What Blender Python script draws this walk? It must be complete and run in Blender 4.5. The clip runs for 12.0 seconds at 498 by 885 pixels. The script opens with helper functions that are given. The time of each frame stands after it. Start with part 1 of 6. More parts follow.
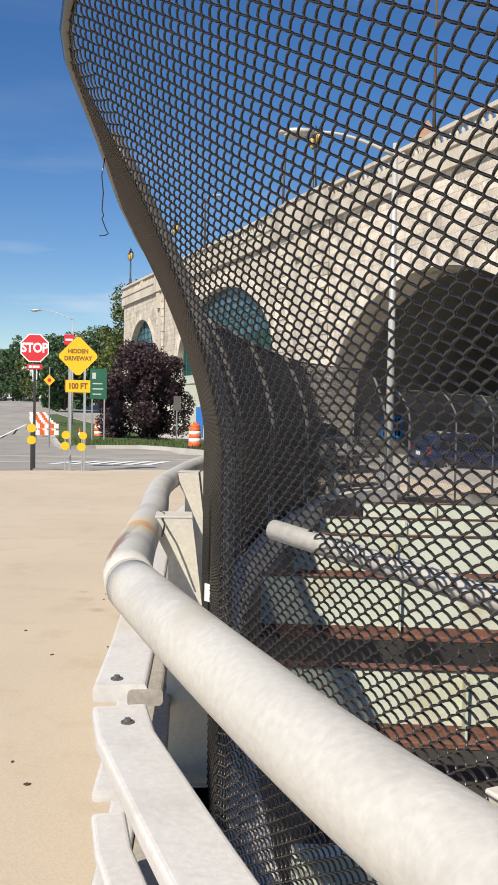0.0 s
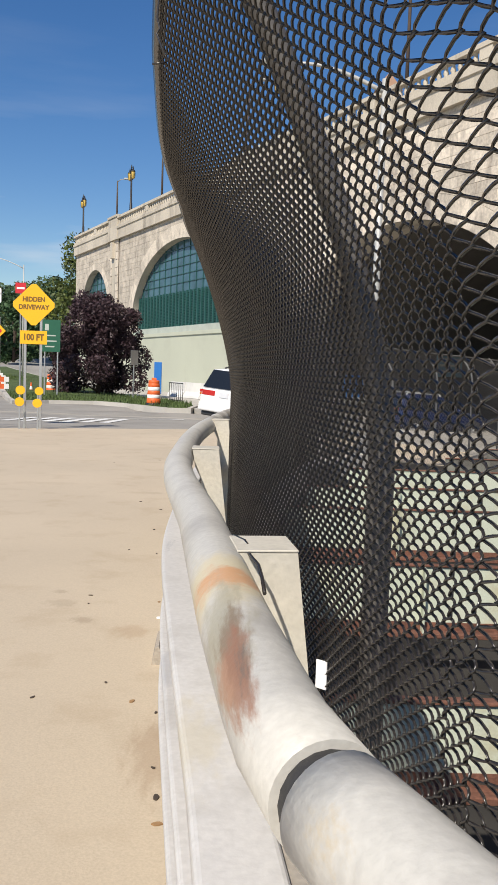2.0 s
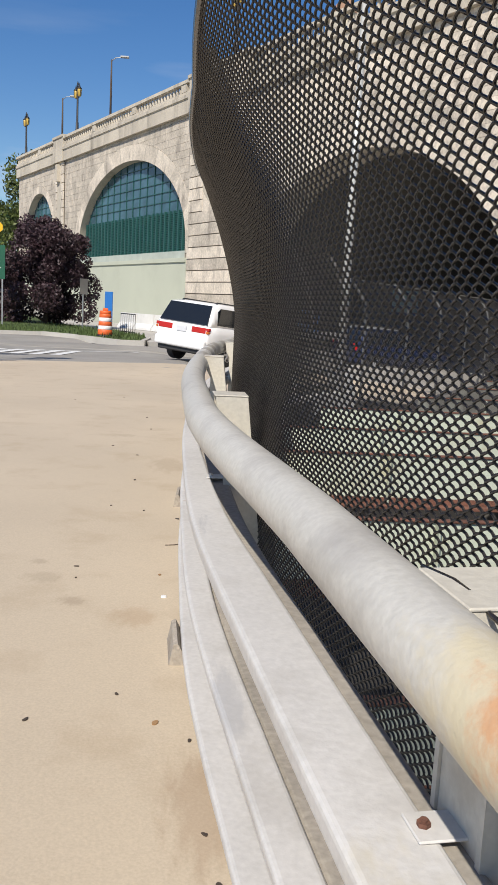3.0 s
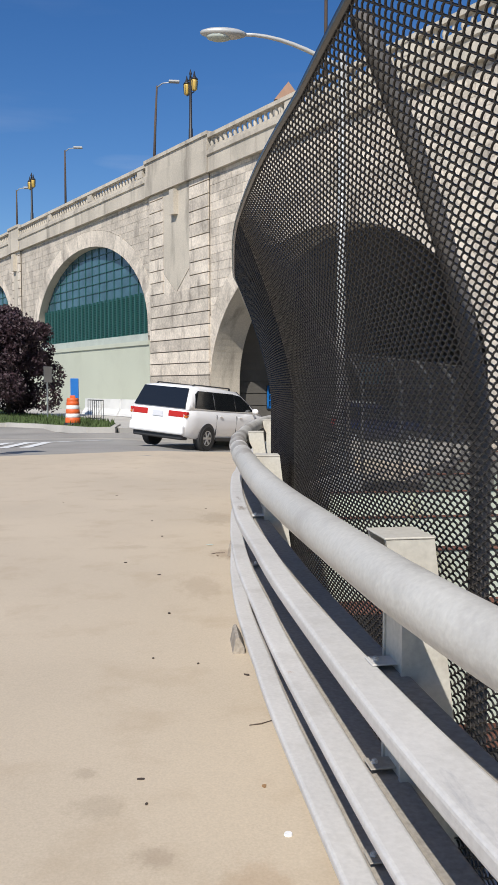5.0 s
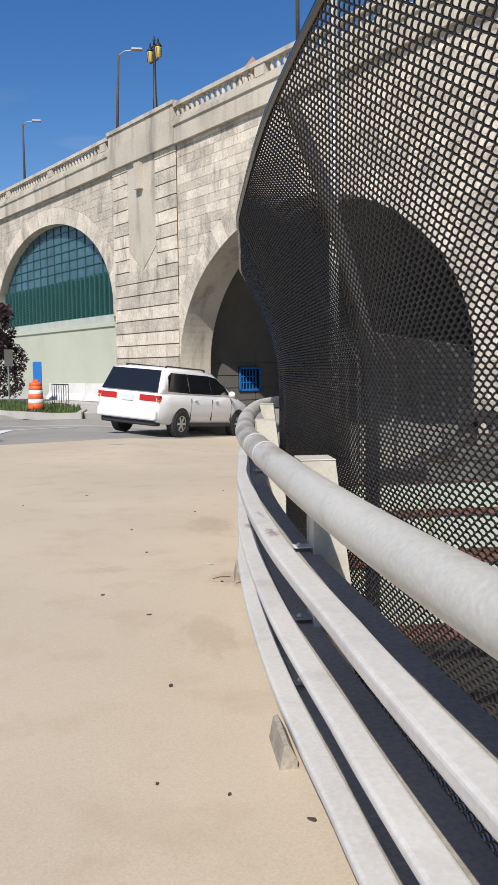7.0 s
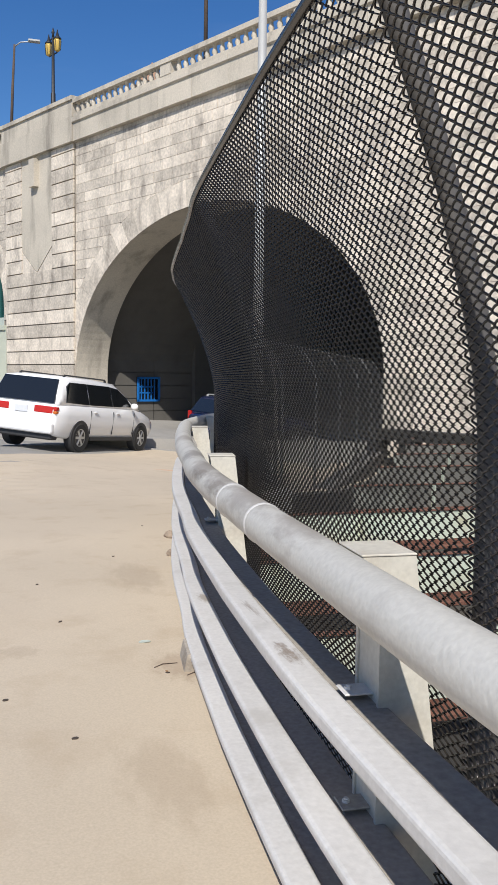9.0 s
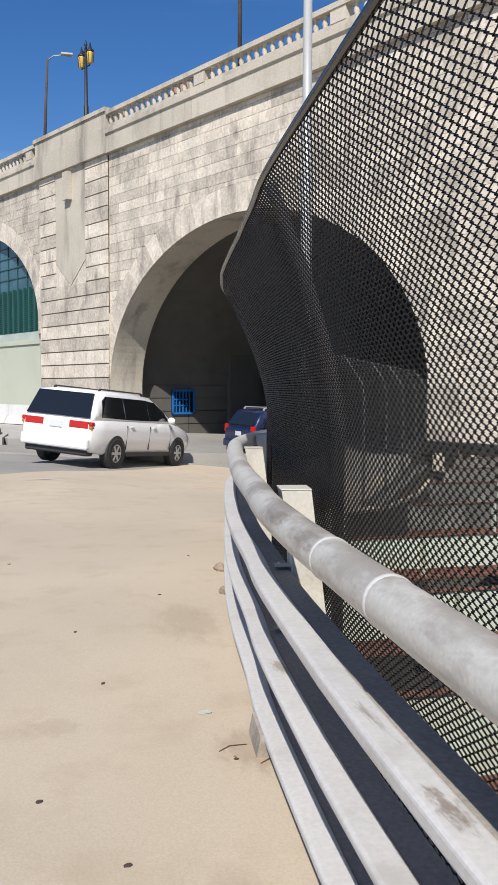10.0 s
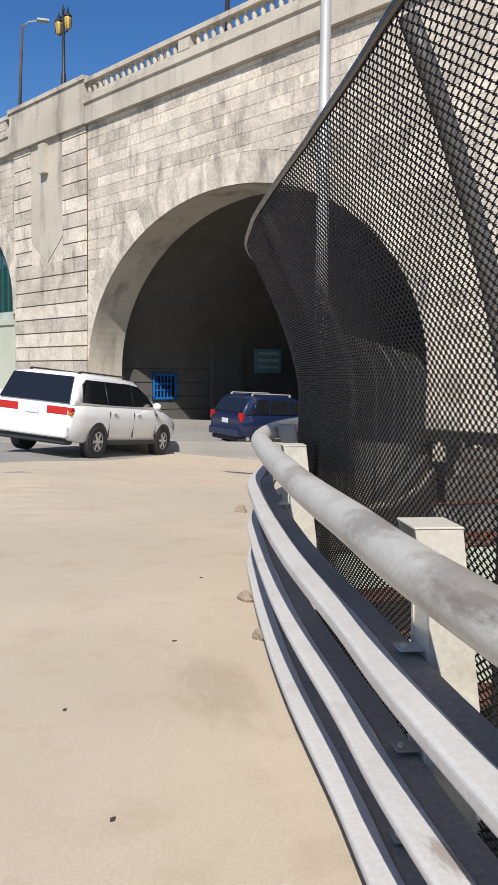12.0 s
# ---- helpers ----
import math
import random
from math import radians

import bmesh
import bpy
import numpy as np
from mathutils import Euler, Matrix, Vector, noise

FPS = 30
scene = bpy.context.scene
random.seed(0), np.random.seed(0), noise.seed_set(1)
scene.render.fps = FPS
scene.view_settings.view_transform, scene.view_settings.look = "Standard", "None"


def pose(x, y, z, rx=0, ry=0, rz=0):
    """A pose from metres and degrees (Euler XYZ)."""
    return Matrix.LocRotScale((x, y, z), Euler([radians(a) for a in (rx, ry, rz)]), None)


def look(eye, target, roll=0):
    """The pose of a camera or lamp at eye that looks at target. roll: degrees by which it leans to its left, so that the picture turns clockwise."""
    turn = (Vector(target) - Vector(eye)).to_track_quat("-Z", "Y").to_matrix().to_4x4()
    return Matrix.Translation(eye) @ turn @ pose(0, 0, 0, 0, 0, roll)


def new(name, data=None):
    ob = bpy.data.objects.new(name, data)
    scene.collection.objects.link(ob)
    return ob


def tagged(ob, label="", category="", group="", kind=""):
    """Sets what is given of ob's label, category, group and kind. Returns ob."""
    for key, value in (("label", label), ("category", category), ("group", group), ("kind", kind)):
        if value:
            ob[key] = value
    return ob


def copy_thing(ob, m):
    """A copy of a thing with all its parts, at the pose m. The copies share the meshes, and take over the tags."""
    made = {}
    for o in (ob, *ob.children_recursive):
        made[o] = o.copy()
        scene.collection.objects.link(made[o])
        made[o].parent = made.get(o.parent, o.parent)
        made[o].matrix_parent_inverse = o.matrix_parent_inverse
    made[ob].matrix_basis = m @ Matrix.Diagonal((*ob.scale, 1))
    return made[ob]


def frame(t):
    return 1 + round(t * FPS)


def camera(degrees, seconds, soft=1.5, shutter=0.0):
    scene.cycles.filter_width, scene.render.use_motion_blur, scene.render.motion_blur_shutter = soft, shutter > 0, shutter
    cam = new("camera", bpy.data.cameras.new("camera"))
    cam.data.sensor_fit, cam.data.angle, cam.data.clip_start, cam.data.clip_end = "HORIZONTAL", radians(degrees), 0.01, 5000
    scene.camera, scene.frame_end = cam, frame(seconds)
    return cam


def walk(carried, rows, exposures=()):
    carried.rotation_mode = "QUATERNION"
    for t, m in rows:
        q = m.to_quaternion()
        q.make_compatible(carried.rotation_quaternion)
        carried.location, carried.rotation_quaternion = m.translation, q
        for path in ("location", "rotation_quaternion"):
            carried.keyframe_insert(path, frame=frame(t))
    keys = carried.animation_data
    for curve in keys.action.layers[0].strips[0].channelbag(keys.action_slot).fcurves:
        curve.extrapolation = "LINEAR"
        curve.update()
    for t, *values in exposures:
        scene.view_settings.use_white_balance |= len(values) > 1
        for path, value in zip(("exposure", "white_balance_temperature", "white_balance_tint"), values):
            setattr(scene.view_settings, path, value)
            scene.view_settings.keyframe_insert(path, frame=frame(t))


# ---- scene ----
cam = camera(32.7, 12.0)
PATH = [
    (0, (0.838, -1.646, 1.361), (0.734, 0.35, 1.297), 0.9),
    (0.5, (0.72, -1.251, 1.365), (0.532, 0.736, 1.248), 1.2),
    (0.75, (0.650, -1.116, 1.359), (0.434, 0.872, 1.235), 1.32),
    (1.0, (0.580, -0.982, 1.352), (0.401, 1.007, 1.225), 1.45),
    (1.25, (0.510, -0.847, 1.345), (0.400, 1.143, 1.192), 1.57),
    (1.5, (0.44, -0.713, 1.339), (0.412, 1.279, 1.166), 1.7),
    (2, (0.35, -0.429, 1.374), (0.365, 1.564, 1.21), 1.9),
    (2.5, (0.144, -0.055, 1.37), (0.241, 1.931, 1.152), 2.1),
    (3, (-0.006, 0.409, 1.34), (0.142, 2.379, 1.026), 2.9),
    (3.2, (-0.079, 0.519, 1.378), (0.038, 2.49, 1.063), 2.6),
    (4.8, (-0.47, 1.558, 1.362), (-0.296, 3.545, 1.225), -0.3),
    (5, (-0.493, 1.677, 1.377), (-0.259, 3.658, 1.245), 0.0),
    (5.5, (-0.501, 2.093, 1.322), (-0.197, 4.066, 1.2), 1.0),
    (6, (-0.574, 2.43, 1.359), (-0.333, 4.414, 1.278), -0.2),
    (6.5, (-0.601, 2.809, 1.32), (-0.316, 4.783, 1.177), -0.4),
    (6.7, (-0.577, 3.005, 1.322), (-0.28, 4.976, 1.158), -0.6),
    (8.3, (-0.696, 4.1, 1.405), (-0.282, 6.048, 1.223), -0.1),
    (8.5, (-0.704, 4.259, 1.402), (-0.251, 6.2, 1.246), -0.5),
    (9, (-0.689, 4.594, 1.388), (-0.129, 6.508, 1.239), 0.8),
    (9.5, (-0.648, 4.995, 1.421), (-0.179, 6.935, 1.299), 0.4),
    (10, (-0.676, 5.351, 1.418), (-0.19, 7.287, 1.294), 0.2),
    (10.5, (-0.62, 5.729, 1.375), (-0.054, 7.64, 1.21), 0.7),
    (11, (-0.659, 6.11, 1.397), (-0.186, 8.047, 1.246), -0.7),
    (11.5, (-0.696, 6.43, 1.393), (-0.18, 8.351, 1.185), 0.2),
    (12, (-0.669, 6.846, 1.384), (-0.129, 8.765, 1.226), 0.6),
]
walk(cam, [(t, look(eye, target, roll)) for t, eye, target, roll in PATH],
     exposures=[(0.0, 0.22, 7000, 10), (0.6, 0.25, 6900, 10), (1.5, 0.11, 7000, 10), (2.5, 0.05, 6850, 10), (3.2, 0.0, 6700, 10), (5.0, -0.02, 6450, 10),
                (6.5, 0.03, 6550, 10), (9.0, 0.05, 6400, 10), (12.0, 0.08, 6500, 10)])

# ---- light ----
SUN = Vector((-0.277, -0.659, 0.699)).normalized()
world = bpy.data.worlds.new("sky")
scene.world = world
world.use_nodes = True
wn, wl = world.node_tree.nodes, world.node_tree.links
wn.clear()
sky = wn.new("ShaderNodeTexSky")
sky.sky_type, sky.sun_disc = "NISHITA", False
sky.sun_elevation = math.asin(SUN.z)
sky.sun_rotation = math.atan2(SUN.x, SUN.y)
sky.air_density, sky.dust_density, sky.ozone_density = 1.0, 0.25, 3.2
sky_bg = wn.new("ShaderNodeBackground")
sky_bg.inputs["Strength"].default_value = 0.105
cloud_bg = wn.new("ShaderNodeBackground")
cloud_bg.inputs["Color"].default_value = (0.93, 0.95, 1.0, 1)
cloud_bg.inputs["Strength"].default_value = 0.85
tc = wn.new("ShaderNodeTexCoord")
mp = wn.new("ShaderNodeMapping")
mp.inputs["Scale"].default_value = (2.2, 2.2, 16.0)
wl.new(tc.outputs["Generated"], mp.inputs["Vector"])
cn = wn.new("ShaderNodeTexNoise")
cn.inputs["Scale"].default_value, cn.inputs["Detail"].default_value = 1.3, 6.0
wl.new(mp.outputs["Vector"], cn.inputs["Vector"])
cr = wn.new("ShaderNodeMapRange")
cr.inputs["From Min"].default_value, cr.inputs["From Max"].default_value = 0.52, 0.74
cr.inputs["To Max"].default_value = 0.75
wl.new(cn.outputs["Fac"], cr.inputs["Value"])
sp = wn.new("ShaderNodeSeparateXYZ")
wl.new(tc.outputs["Generated"], sp.inputs["Vector"])
lowc = wn.new("ShaderNodeMapRange")
lowc.inputs["From Min"].default_value, lowc.inputs["From Max"].default_value = 0.03, 0.3
lowc.inputs["To Min"].default_value, lowc.inputs["To Max"].default_value = 1.0, 0.06
wl.new(sp.outputs["Z"], lowc.inputs["Value"])
cm = wn.new("ShaderNodeMath")
cm.operation = "MULTIPLY"
wl.new(cr.outputs["Result"], cm.inputs[0])
wl.new(lowc.outputs["Result"], cm.inputs[1])
wmix = wn.new("ShaderNodeMixShader")
hsv = wn.new("ShaderNodeHueSaturation")
hsv.inputs["Saturation"].default_value = 1.3
hsv.inputs["Hue"].default_value = 0.509
wl.new(sky.outputs["Color"], hsv.inputs["Color"])
wl.new(hsv.outputs["Color"], sky_bg.inputs["Color"])
wl.new(cm.outputs["Value"], wmix.inputs["Fac"])
wl.new(sky_bg.outputs["Background"], wmix.inputs[1])
wl.new(cloud_bg.outputs["Background"], wmix.inputs[2])
wout = wn.new("ShaderNodeOutputWorld")
wl.new(wmix.outputs["Shader"], wout.inputs["Surface"])
sun_data = bpy.data.lights.new("sun", "SUN")
sun_data.energy, sun_data.angle, sun_data.color = 5.0, radians(0.55), (1.0, 0.95, 0.87)
sun = new("sun", sun_data)
sun.matrix_world = look(SUN * 60, (0, 0, 0))


# ---- materials ----
def mat(name, color, rough=0.6, metal=0.0, var=0.12, scale=6.0, fine=60.0, bump=0.15, stain=None, stain_amt=0.0,
        stain_scale=2.0, coat=0.0, rand=0.0, streak=0.0, spec=0.5, marks=()):
    """Principled surface with two scales of colour variation, stains and fine relief, in metres."""
    m = bpy.data.materials.new(name)
    m.use_nodes = True
    n, l = m.node_tree.nodes, m.node_tree.links
    b = n["Principled BSDF"]
    b.inputs["Roughness"].default_value, b.inputs["Metallic"].default_value = rough, metal
    b.inputs["Specular IOR Level"].default_value = spec
    if coat:
        b.inputs["Coat Weight"].default_value = coat
        b.inputs["Coat Roughness"].default_value = 0.06
    geo = n.new("ShaderNodeNewGeometry")
    big = n.new("ShaderNodeTexNoise")
    big.inputs["Scale"].default_value, big.inputs["Detail"].default_value = scale * 0.2, 5.0
    l.new(geo.outputs["Position"], big.inputs["Vector"])
    small = n.new("ShaderNodeTexNoise")
    small.inputs["Scale"].default_value, small.inputs["Detail"].default_value = fine, 4.0
    l.new(geo.outputs["Position"], small.inputs["Vector"])
    add = n.new("ShaderNodeMath")
    add.operation = "ADD"
    l.new(big.outputs["Fac"], add.inputs[0])
    l.new(small.outputs["Fac"], add.inputs[1])
    last = add.outputs["Value"]
    if rand:
        info = n.new("ShaderNodeObjectInfo")
        mr = n.new("ShaderNodeMath")
        mr.operation, mr.inputs[1].default_value = "MULTIPLY_ADD", rand
        l.new(info.outputs["Random"], mr.inputs[0])
        l.new(last, mr.inputs[2])
        sub = n.new("ShaderNodeMath")
        sub.operation, sub.inputs[1].default_value = "SUBTRACT", rand * 0.5
        l.new(mr.outputs["Value"], sub.inputs[0])
        last = sub.outputs["Value"]
    rng = n.new("ShaderNodeMapRange")
    rng.inputs["From Min"].default_value, rng.inputs["From Max"].default_value = 0.6, 1.4
    rng.inputs["To Min"].default_value, rng.inputs["To Max"].default_value = 1 - var * 1.6, 1 + var * 1.6
    rng.clamp = False
    l.new(last, rng.inputs["Value"])
    mul = n.new("ShaderNodeVectorMath")
    mul.operation = "SCALE"
    mul.inputs[0].default_value = color
    l.new(rng.outputs["Result"], mul.inputs["Scale"])
    col = mul.outputs["Vector"]
    if stain:
        st = n.new("ShaderNodeTexNoise")
        st.inputs["Scale"].default_value, st.inputs["Detail"].default_value = stain_scale, 8.0
        st.inputs["Roughness"].default_value = 0.62
        if streak:
            sm = n.new("ShaderNodeMapping")
            sm.inputs["Scale"].default_value = (1.0, 1.0, streak)
            l.new(geo.outputs["Position"], sm.inputs["Vector"])
            l.new(sm.outputs["Vector"], st.inputs["Vector"])
        else:
            l.new(geo.outputs["Position"], st.inputs["Vector"])
        sr = n.new("ShaderNodeMapRange")
        sr.inputs["From Min"].default_value, sr.inputs["From Max"].default_value = 0.52, 0.72
        sr.inputs["To Max"].default_value = stain_amt
        l.new(st.outputs["Fac"], sr.inputs["Value"])
        mx = n.new("ShaderNodeMix")
        mx.data_type = "RGBA"
        l.new(sr.outputs["Result"], mx.inputs["Factor"])
        l.new(col, mx.inputs[6])
        mx.inputs[7].default_value = (*stain, 1)
        col = mx.outputs[2]
    for centre, radius, tone, amount, squash in marks:
        off = n.new("ShaderNodeVectorMath")
        off.operation = "SUBTRACT"
        l.new(geo.outputs["Position"], off.inputs[0])
        off.inputs[1].default_value = centre
        scl = n.new("ShaderNodeVectorMath")
        scl.operation = "MULTIPLY"
        l.new(off.outputs["Vector"], scl.inputs[0])
        scl.inputs[1].default_value = (1.0, squash, 1.0)
        dist = n.new("ShaderNodeVectorMath")
        dist.operation = "LENGTH"
        l.new(scl.outputs["Vector"], dist.inputs[0])
        wob = n.new("ShaderNodeTexNoise")
        wob.inputs["Scale"].default_value, wob.inputs["Detail"].default_value = 2.2 / radius, 7.0
        wob.inputs["Roughness"].default_value = 0.65
        l.new(scl.outputs["Vector"], wob.inputs["Vector"])
        ma = n.new("ShaderNodeMath")
        ma.operation, ma.inputs[1].default_value = "MULTIPLY_ADD", -radius * 2.2
        l.new(wob.outputs["Fac"], ma.inputs[0])
        l.new(dist.outputs["Value"], ma.inputs[2])
        fall = n.new("ShaderNodeMapRange")
        fall.interpolation_type = "SMOOTHSTEP"
        fall.inputs["From Min"].default_value, fall.inputs["From Max"].default_value = -radius * 0.75, radius * 0.1
        fall.inputs["To Min"].default_value, fall.inputs["To Max"].default_value = amount, 0.0
        l.new(ma.outputs["Value"], fall.inputs["Value"])
        mx = n.new("ShaderNodeMix")
        mx.data_type = "RGBA"
        l.new(fall.outputs["Result"], mx.inputs["Factor"])
        l.new(col, mx.inputs[6])
        mx.inputs[7].default_value = (*tone, 1)
        col = mx.outputs[2]
    l.new(col, b.inputs["Base Color"])
    if bump:
        bp = n.new("ShaderNodeBump")
        bp.inputs["Strength"].default_value, bp.inputs["Distance"].default_value = bump, 0.01
        l.new(last, bp.inputs["Height"])
        l.new(bp.outputs["Normal"], b.inputs["Normal"])
    return m


M_CONC = mat("plaza_concrete", (0.52, 0.435, 0.325), 0.9, var=0.09, scale=2.0, fine=110, bump=0.1,
             stain=(0.40, 0.31, 0.21), stain_amt=0.5, stain_scale=2.4,
             marks=(((2.56, 21.1, -0.45), 0.35, (0.62, 0.30, 0.17), 0.5, 1.6), ((-0.67, 4.39, 0.0), 0.10, (0.24, 0.18, 0.12), 0.25, 1.0), ((-0.73, 4.64, 0.0), 0.05, (0.22, 0.16, 0.11), 0.3, 1.0), ((-0.49, 4.07, 0.0), 0.07, (0.22, 0.16, 0.11), 0.3, 1.0),
                    ((-0.62, 8.9, 0.0), 0.12, (0.26, 0.19, 0.13), 0.22, 1.0), ((0.12, 8.5, 0.0), 0.12, (0.30, 0.22, 0.15), 0.5, 0.5), ((0.06, 2.5, 0.0), 0.10, (0.32, 0.22, 0.14), 0.45, 0.3), ((-0.20, 3.9, 0.0), 0.10, (0.36, 0.23, 0.13), 0.3, 0.7), ((-0.9, 9.5, 0.0), 0.4, (0.40, 0.31, 0.22), 0.12, 0.6),
                    ((0.2, 10.4, 0.0), 0.2, (0.30, 0.23, 0.16), 0.35, 0.4), ((-0.15, 7.4, 0.0), 0.16, (0.33, 0.25, 0.17), 0.35, 0.4)))
M_SPOT = mat("tar_spot", (0.06, 0.045, 0.035), 0.8)
M_ASPH = mat("asphalt", (0.28, 0.265, 0.24), 0.92, var=0.16, scale=3, fine=90, bump=0.3, stain=(0.34, 0.325, 0.30), stain_amt=0.6, stain_scale=0.25)
M_ROADPAINT = mat("road_paint", (0.72, 0.72, 0.70), 0.8, var=0.1)
M_GRASS = mat("grass", (0.06, 0.09, 0.025), 0.95, var=0.4, scale=5, fine=50, bump=0.5)
M_BLADE = mat("grass_blade", (0.068, 0.105, 0.028), 0.8, var=0.4, fine=20)
M_KERB = mat("kerb_concrete", (0.46, 0.44, 0.40), 0.9, var=0.12)
M_STONE = mat("ashlar_stone", (0.60, 0.53, 0.44), 0.9, var=0.22, scale=5.0, fine=9, bump=0.5,
              stain=(0.20, 0.17, 0.145), stain_amt=0.75, stain_scale=1.8, rand=0.42, streak=0.35)
M_JOINT = mat("stone_joint", (0.24, 0.21, 0.175), 0.95, var=0.15)
M_STONE2 = mat("cornice_stone", (0.53, 0.475, 0.39), 0.9, var=0.12, scale=2.5, fine=16, bump=0.4,
               stain=(0.17, 0.15, 0.125), stain_amt=0.75, stain_scale=0.9, rand=0.3, streak=0.18)
# Concrete coloured darker to deepen the shade in the tunnel and the cut.
M_DARKCONC = mat("shade_dark_concrete", (0.12, 0.112, 0.10), 0.9, var=0.15, stain=(0.07, 0.065, 0.06), stain_amt=0.6, stain_scale=0.6, rand=0.15)
M_GREENWALL = mat("pale_green_render", (0.50, 0.52, 0.42), 0.9, var=0.05, scale=1.2, stain=(0.40, 0.41, 0.33), stain_amt=0.4, stain_scale=0.4)
M_TEAL = mat("teal_painted_metal", (0.018, 0.085, 0.078), 0.45, var=0.12)
M_TEALGLASS = mat("teal_glass", (0.05, 0.115, 0.15), 0.12, var=0.25, scale=2.0, fine=1.2, bump=0.0)
M_SILL = mat("pale_sill", (0.44, 0.48, 0.43), 0.8)
M_PIPE = mat("pipe_white_paint", (0.53, 0.515, 0.475), 0.48, var=0.09, scale=6, fine=70, bump=0.14,
             stain=(0.30, 0.28, 0.26), stain_amt=0.7, stain_scale=2.6,
             marks=(((0.335, 1.12, 0.985), 0.17, (0.62, 0.54, 0.36), 0.8, 0.8), ((0.33, 1.10, 0.985), 0.085, (0.60, 0.30, 0.14), 0.8, 1.0),
                    ((0.33, 0.78, 0.985), 0.05, (0.36, 0.33, 0.24), 0.75, 0.16), ((0.345, 0.72, 0.99), 0.030, (0.23, 0.17, 0.11), 0.9, 0.14), ((0.352, 0.63, 0.985), 0.032, (0.30, 0.15, 0.09), 0.9, 0.16),
                    ((0.325, 0.60, 0.97), 0.028, (0.40, 0.23, 0.15), 0.85, 0.2), ((0.365, 0.70, 0.99), 0.014, (0.16, 0.13, 0.10), 0.9, 0.1), ((0.38, 0.86, 0.98), 0.02, (0.30, 0.26, 0.18), 0.7, 0.2),
                    ((0.506, 0.022, 1.0), 0.018, (0.33, 0.28, 0.19), 0.85, 1.0), ((0.528, -0.019, 1.0), 0.014, (0.20, 0.15, 0.10), 0.9, 1.0), ((0.45, 0.30, 0.96), 0.03, (0.52, 0.42, 0.27), 0.6, 0.6),
                    ((0.70, -0.35, 1.0), 0.010, (0.36, 0.34, 0.31), 0.5, 0.1), ((0.66, -0.15, 1.0), 0.05, (0.46, 0.42, 0.34), 0.5, 0.4),
                    ((0.117, 8.32, 0.985), 0.05, (0.17, 0.13, 0.10), 0.8, 0.3), ((0.13, 8.2, 0.985), 0.04, (0.16, 0.13, 0.10), 0.8, 0.25), ((0.088, 7.77, 0.985), 0.05, (0.18, 0.15, 0.12), 0.75, 0.3),
                    ((0.22, 8.3, 1.0), 0.14, (0.25, 0.22, 0.19), 0.7, 0.5), ((0.30, 8.95, 1.0), 0.12, (0.22, 0.2, 0.18), 0.7, 0.5), ((0.13, 7.3, 1.0), 0.13, (0.28, 0.25, 0.22), 0.7, 0.4),
                    ((0.10, 6.7, 0.97), 0.10, (0.3, 0.27, 0.24), 0.7, 0.4), ((0.19, 7.85, 0.96), 0.12, (0.27, 0.24, 0.21), 0.75, 0.5), ((0.5, 10.1, 0.97), 0.12, (0.3, 0.27, 0.24), 0.7, 0.4)))
M_RAILPAINT = mat("rail_white_paint", (0.58, 0.565, 0.545), 0.5, var=0.08, scale=5, fine=60, bump=0.1,
                  stain=(0.42, 0.40, 0.37), stain_amt=0.55, stain_scale=4.5,
                  marks=(((0.09, 7.2, 0.655), 0.016, (0.18, 0.14, 0.11), 0.7, 0.1), ((0.06, 6.75, 0.63), 0.03, (0.2, 0.15, 0.11), 0.8, 0.3), ((0.0, 4.6, 0.38), 0.02, (0.34, 0.18, 0.08), 0.8, 1.0),
                         ((0.22, 8.4, 0.36), 0.03, (0.25, 0.2, 0.15), 0.7, 0.3), ((0.25, 1.2, 0.66), 0.10, (0.56, 0.50, 0.36), 0.5, 0.4), ((0.12, 2.4, 0.36), 0.05, (0.4, 0.4, 0.41), 0.6, 0.2),
                         ((0.06, 3.1, 0.62), 0.03, (0.36, 0.36, 0.37), 0.7, 0.2)))
# Shade of the pipe and rails put into colour, for strips and lower clips.
M_SHADEGREY = mat("shade_grey", (0.33, 0.30, 0.26), 0.8, var=0.2, scale=8)
M_RUST = mat("rust", (0.155, 0.068, 0.045), 0.92, var=0.35, scale=12, fine=50, bump=0.6)
M_POSTPAINT = mat("post_cream_paint", (0.56, 0.53, 0.46), 0.55, var=0.1, scale=7, stain=(0.35, 0.29, 0.22), stain_amt=0.6, stain_scale=4)
M_BLACKWIRE = mat("black_vinyl_wire", (0.025, 0.021, 0.018), 0.26, var=0.2, bump=0, spec=0.8)
M_FPOST = mat("weathered_black_post", (0.10, 0.092, 0.085), 0.5, var=0.25, scale=8)
M_GALV = mat("galvanised_steel", (0.42, 0.43, 0.43), 0.45, 0.8, var=0.1)
# Galvanised steel darkened for the arch's shade on the far fence; bolts share it.
M_DARKGALV = mat("shade_and_bolt_galvanised", (0.11, 0.11, 0.11), 0.6, 0.3, var=0.15)
M_LAMPPOLE = mat("pale_grey_paint", (0.46, 0.46, 0.44), 0.45, 0.2, var=0.06)
M_GIRDER = mat("pale_green_girder", (0.50, 0.54, 0.44), 0.7, var=0.1, scale=5, stain=(0.40, 0.33, 0.17), stain_amt=0.7, stain_scale=2.2)
M_DARKGIRDER = mat("dark_girder", (0.13, 0.125, 0.11), 0.85, var=0.3, scale=5, stain=(0.30, 0.31, 0.26), stain_amt=0.7, stain_scale=1.4)
# Near-black: on the pit floor the colour stands in for deep shade.
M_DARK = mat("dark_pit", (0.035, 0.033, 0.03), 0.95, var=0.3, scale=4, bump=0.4)
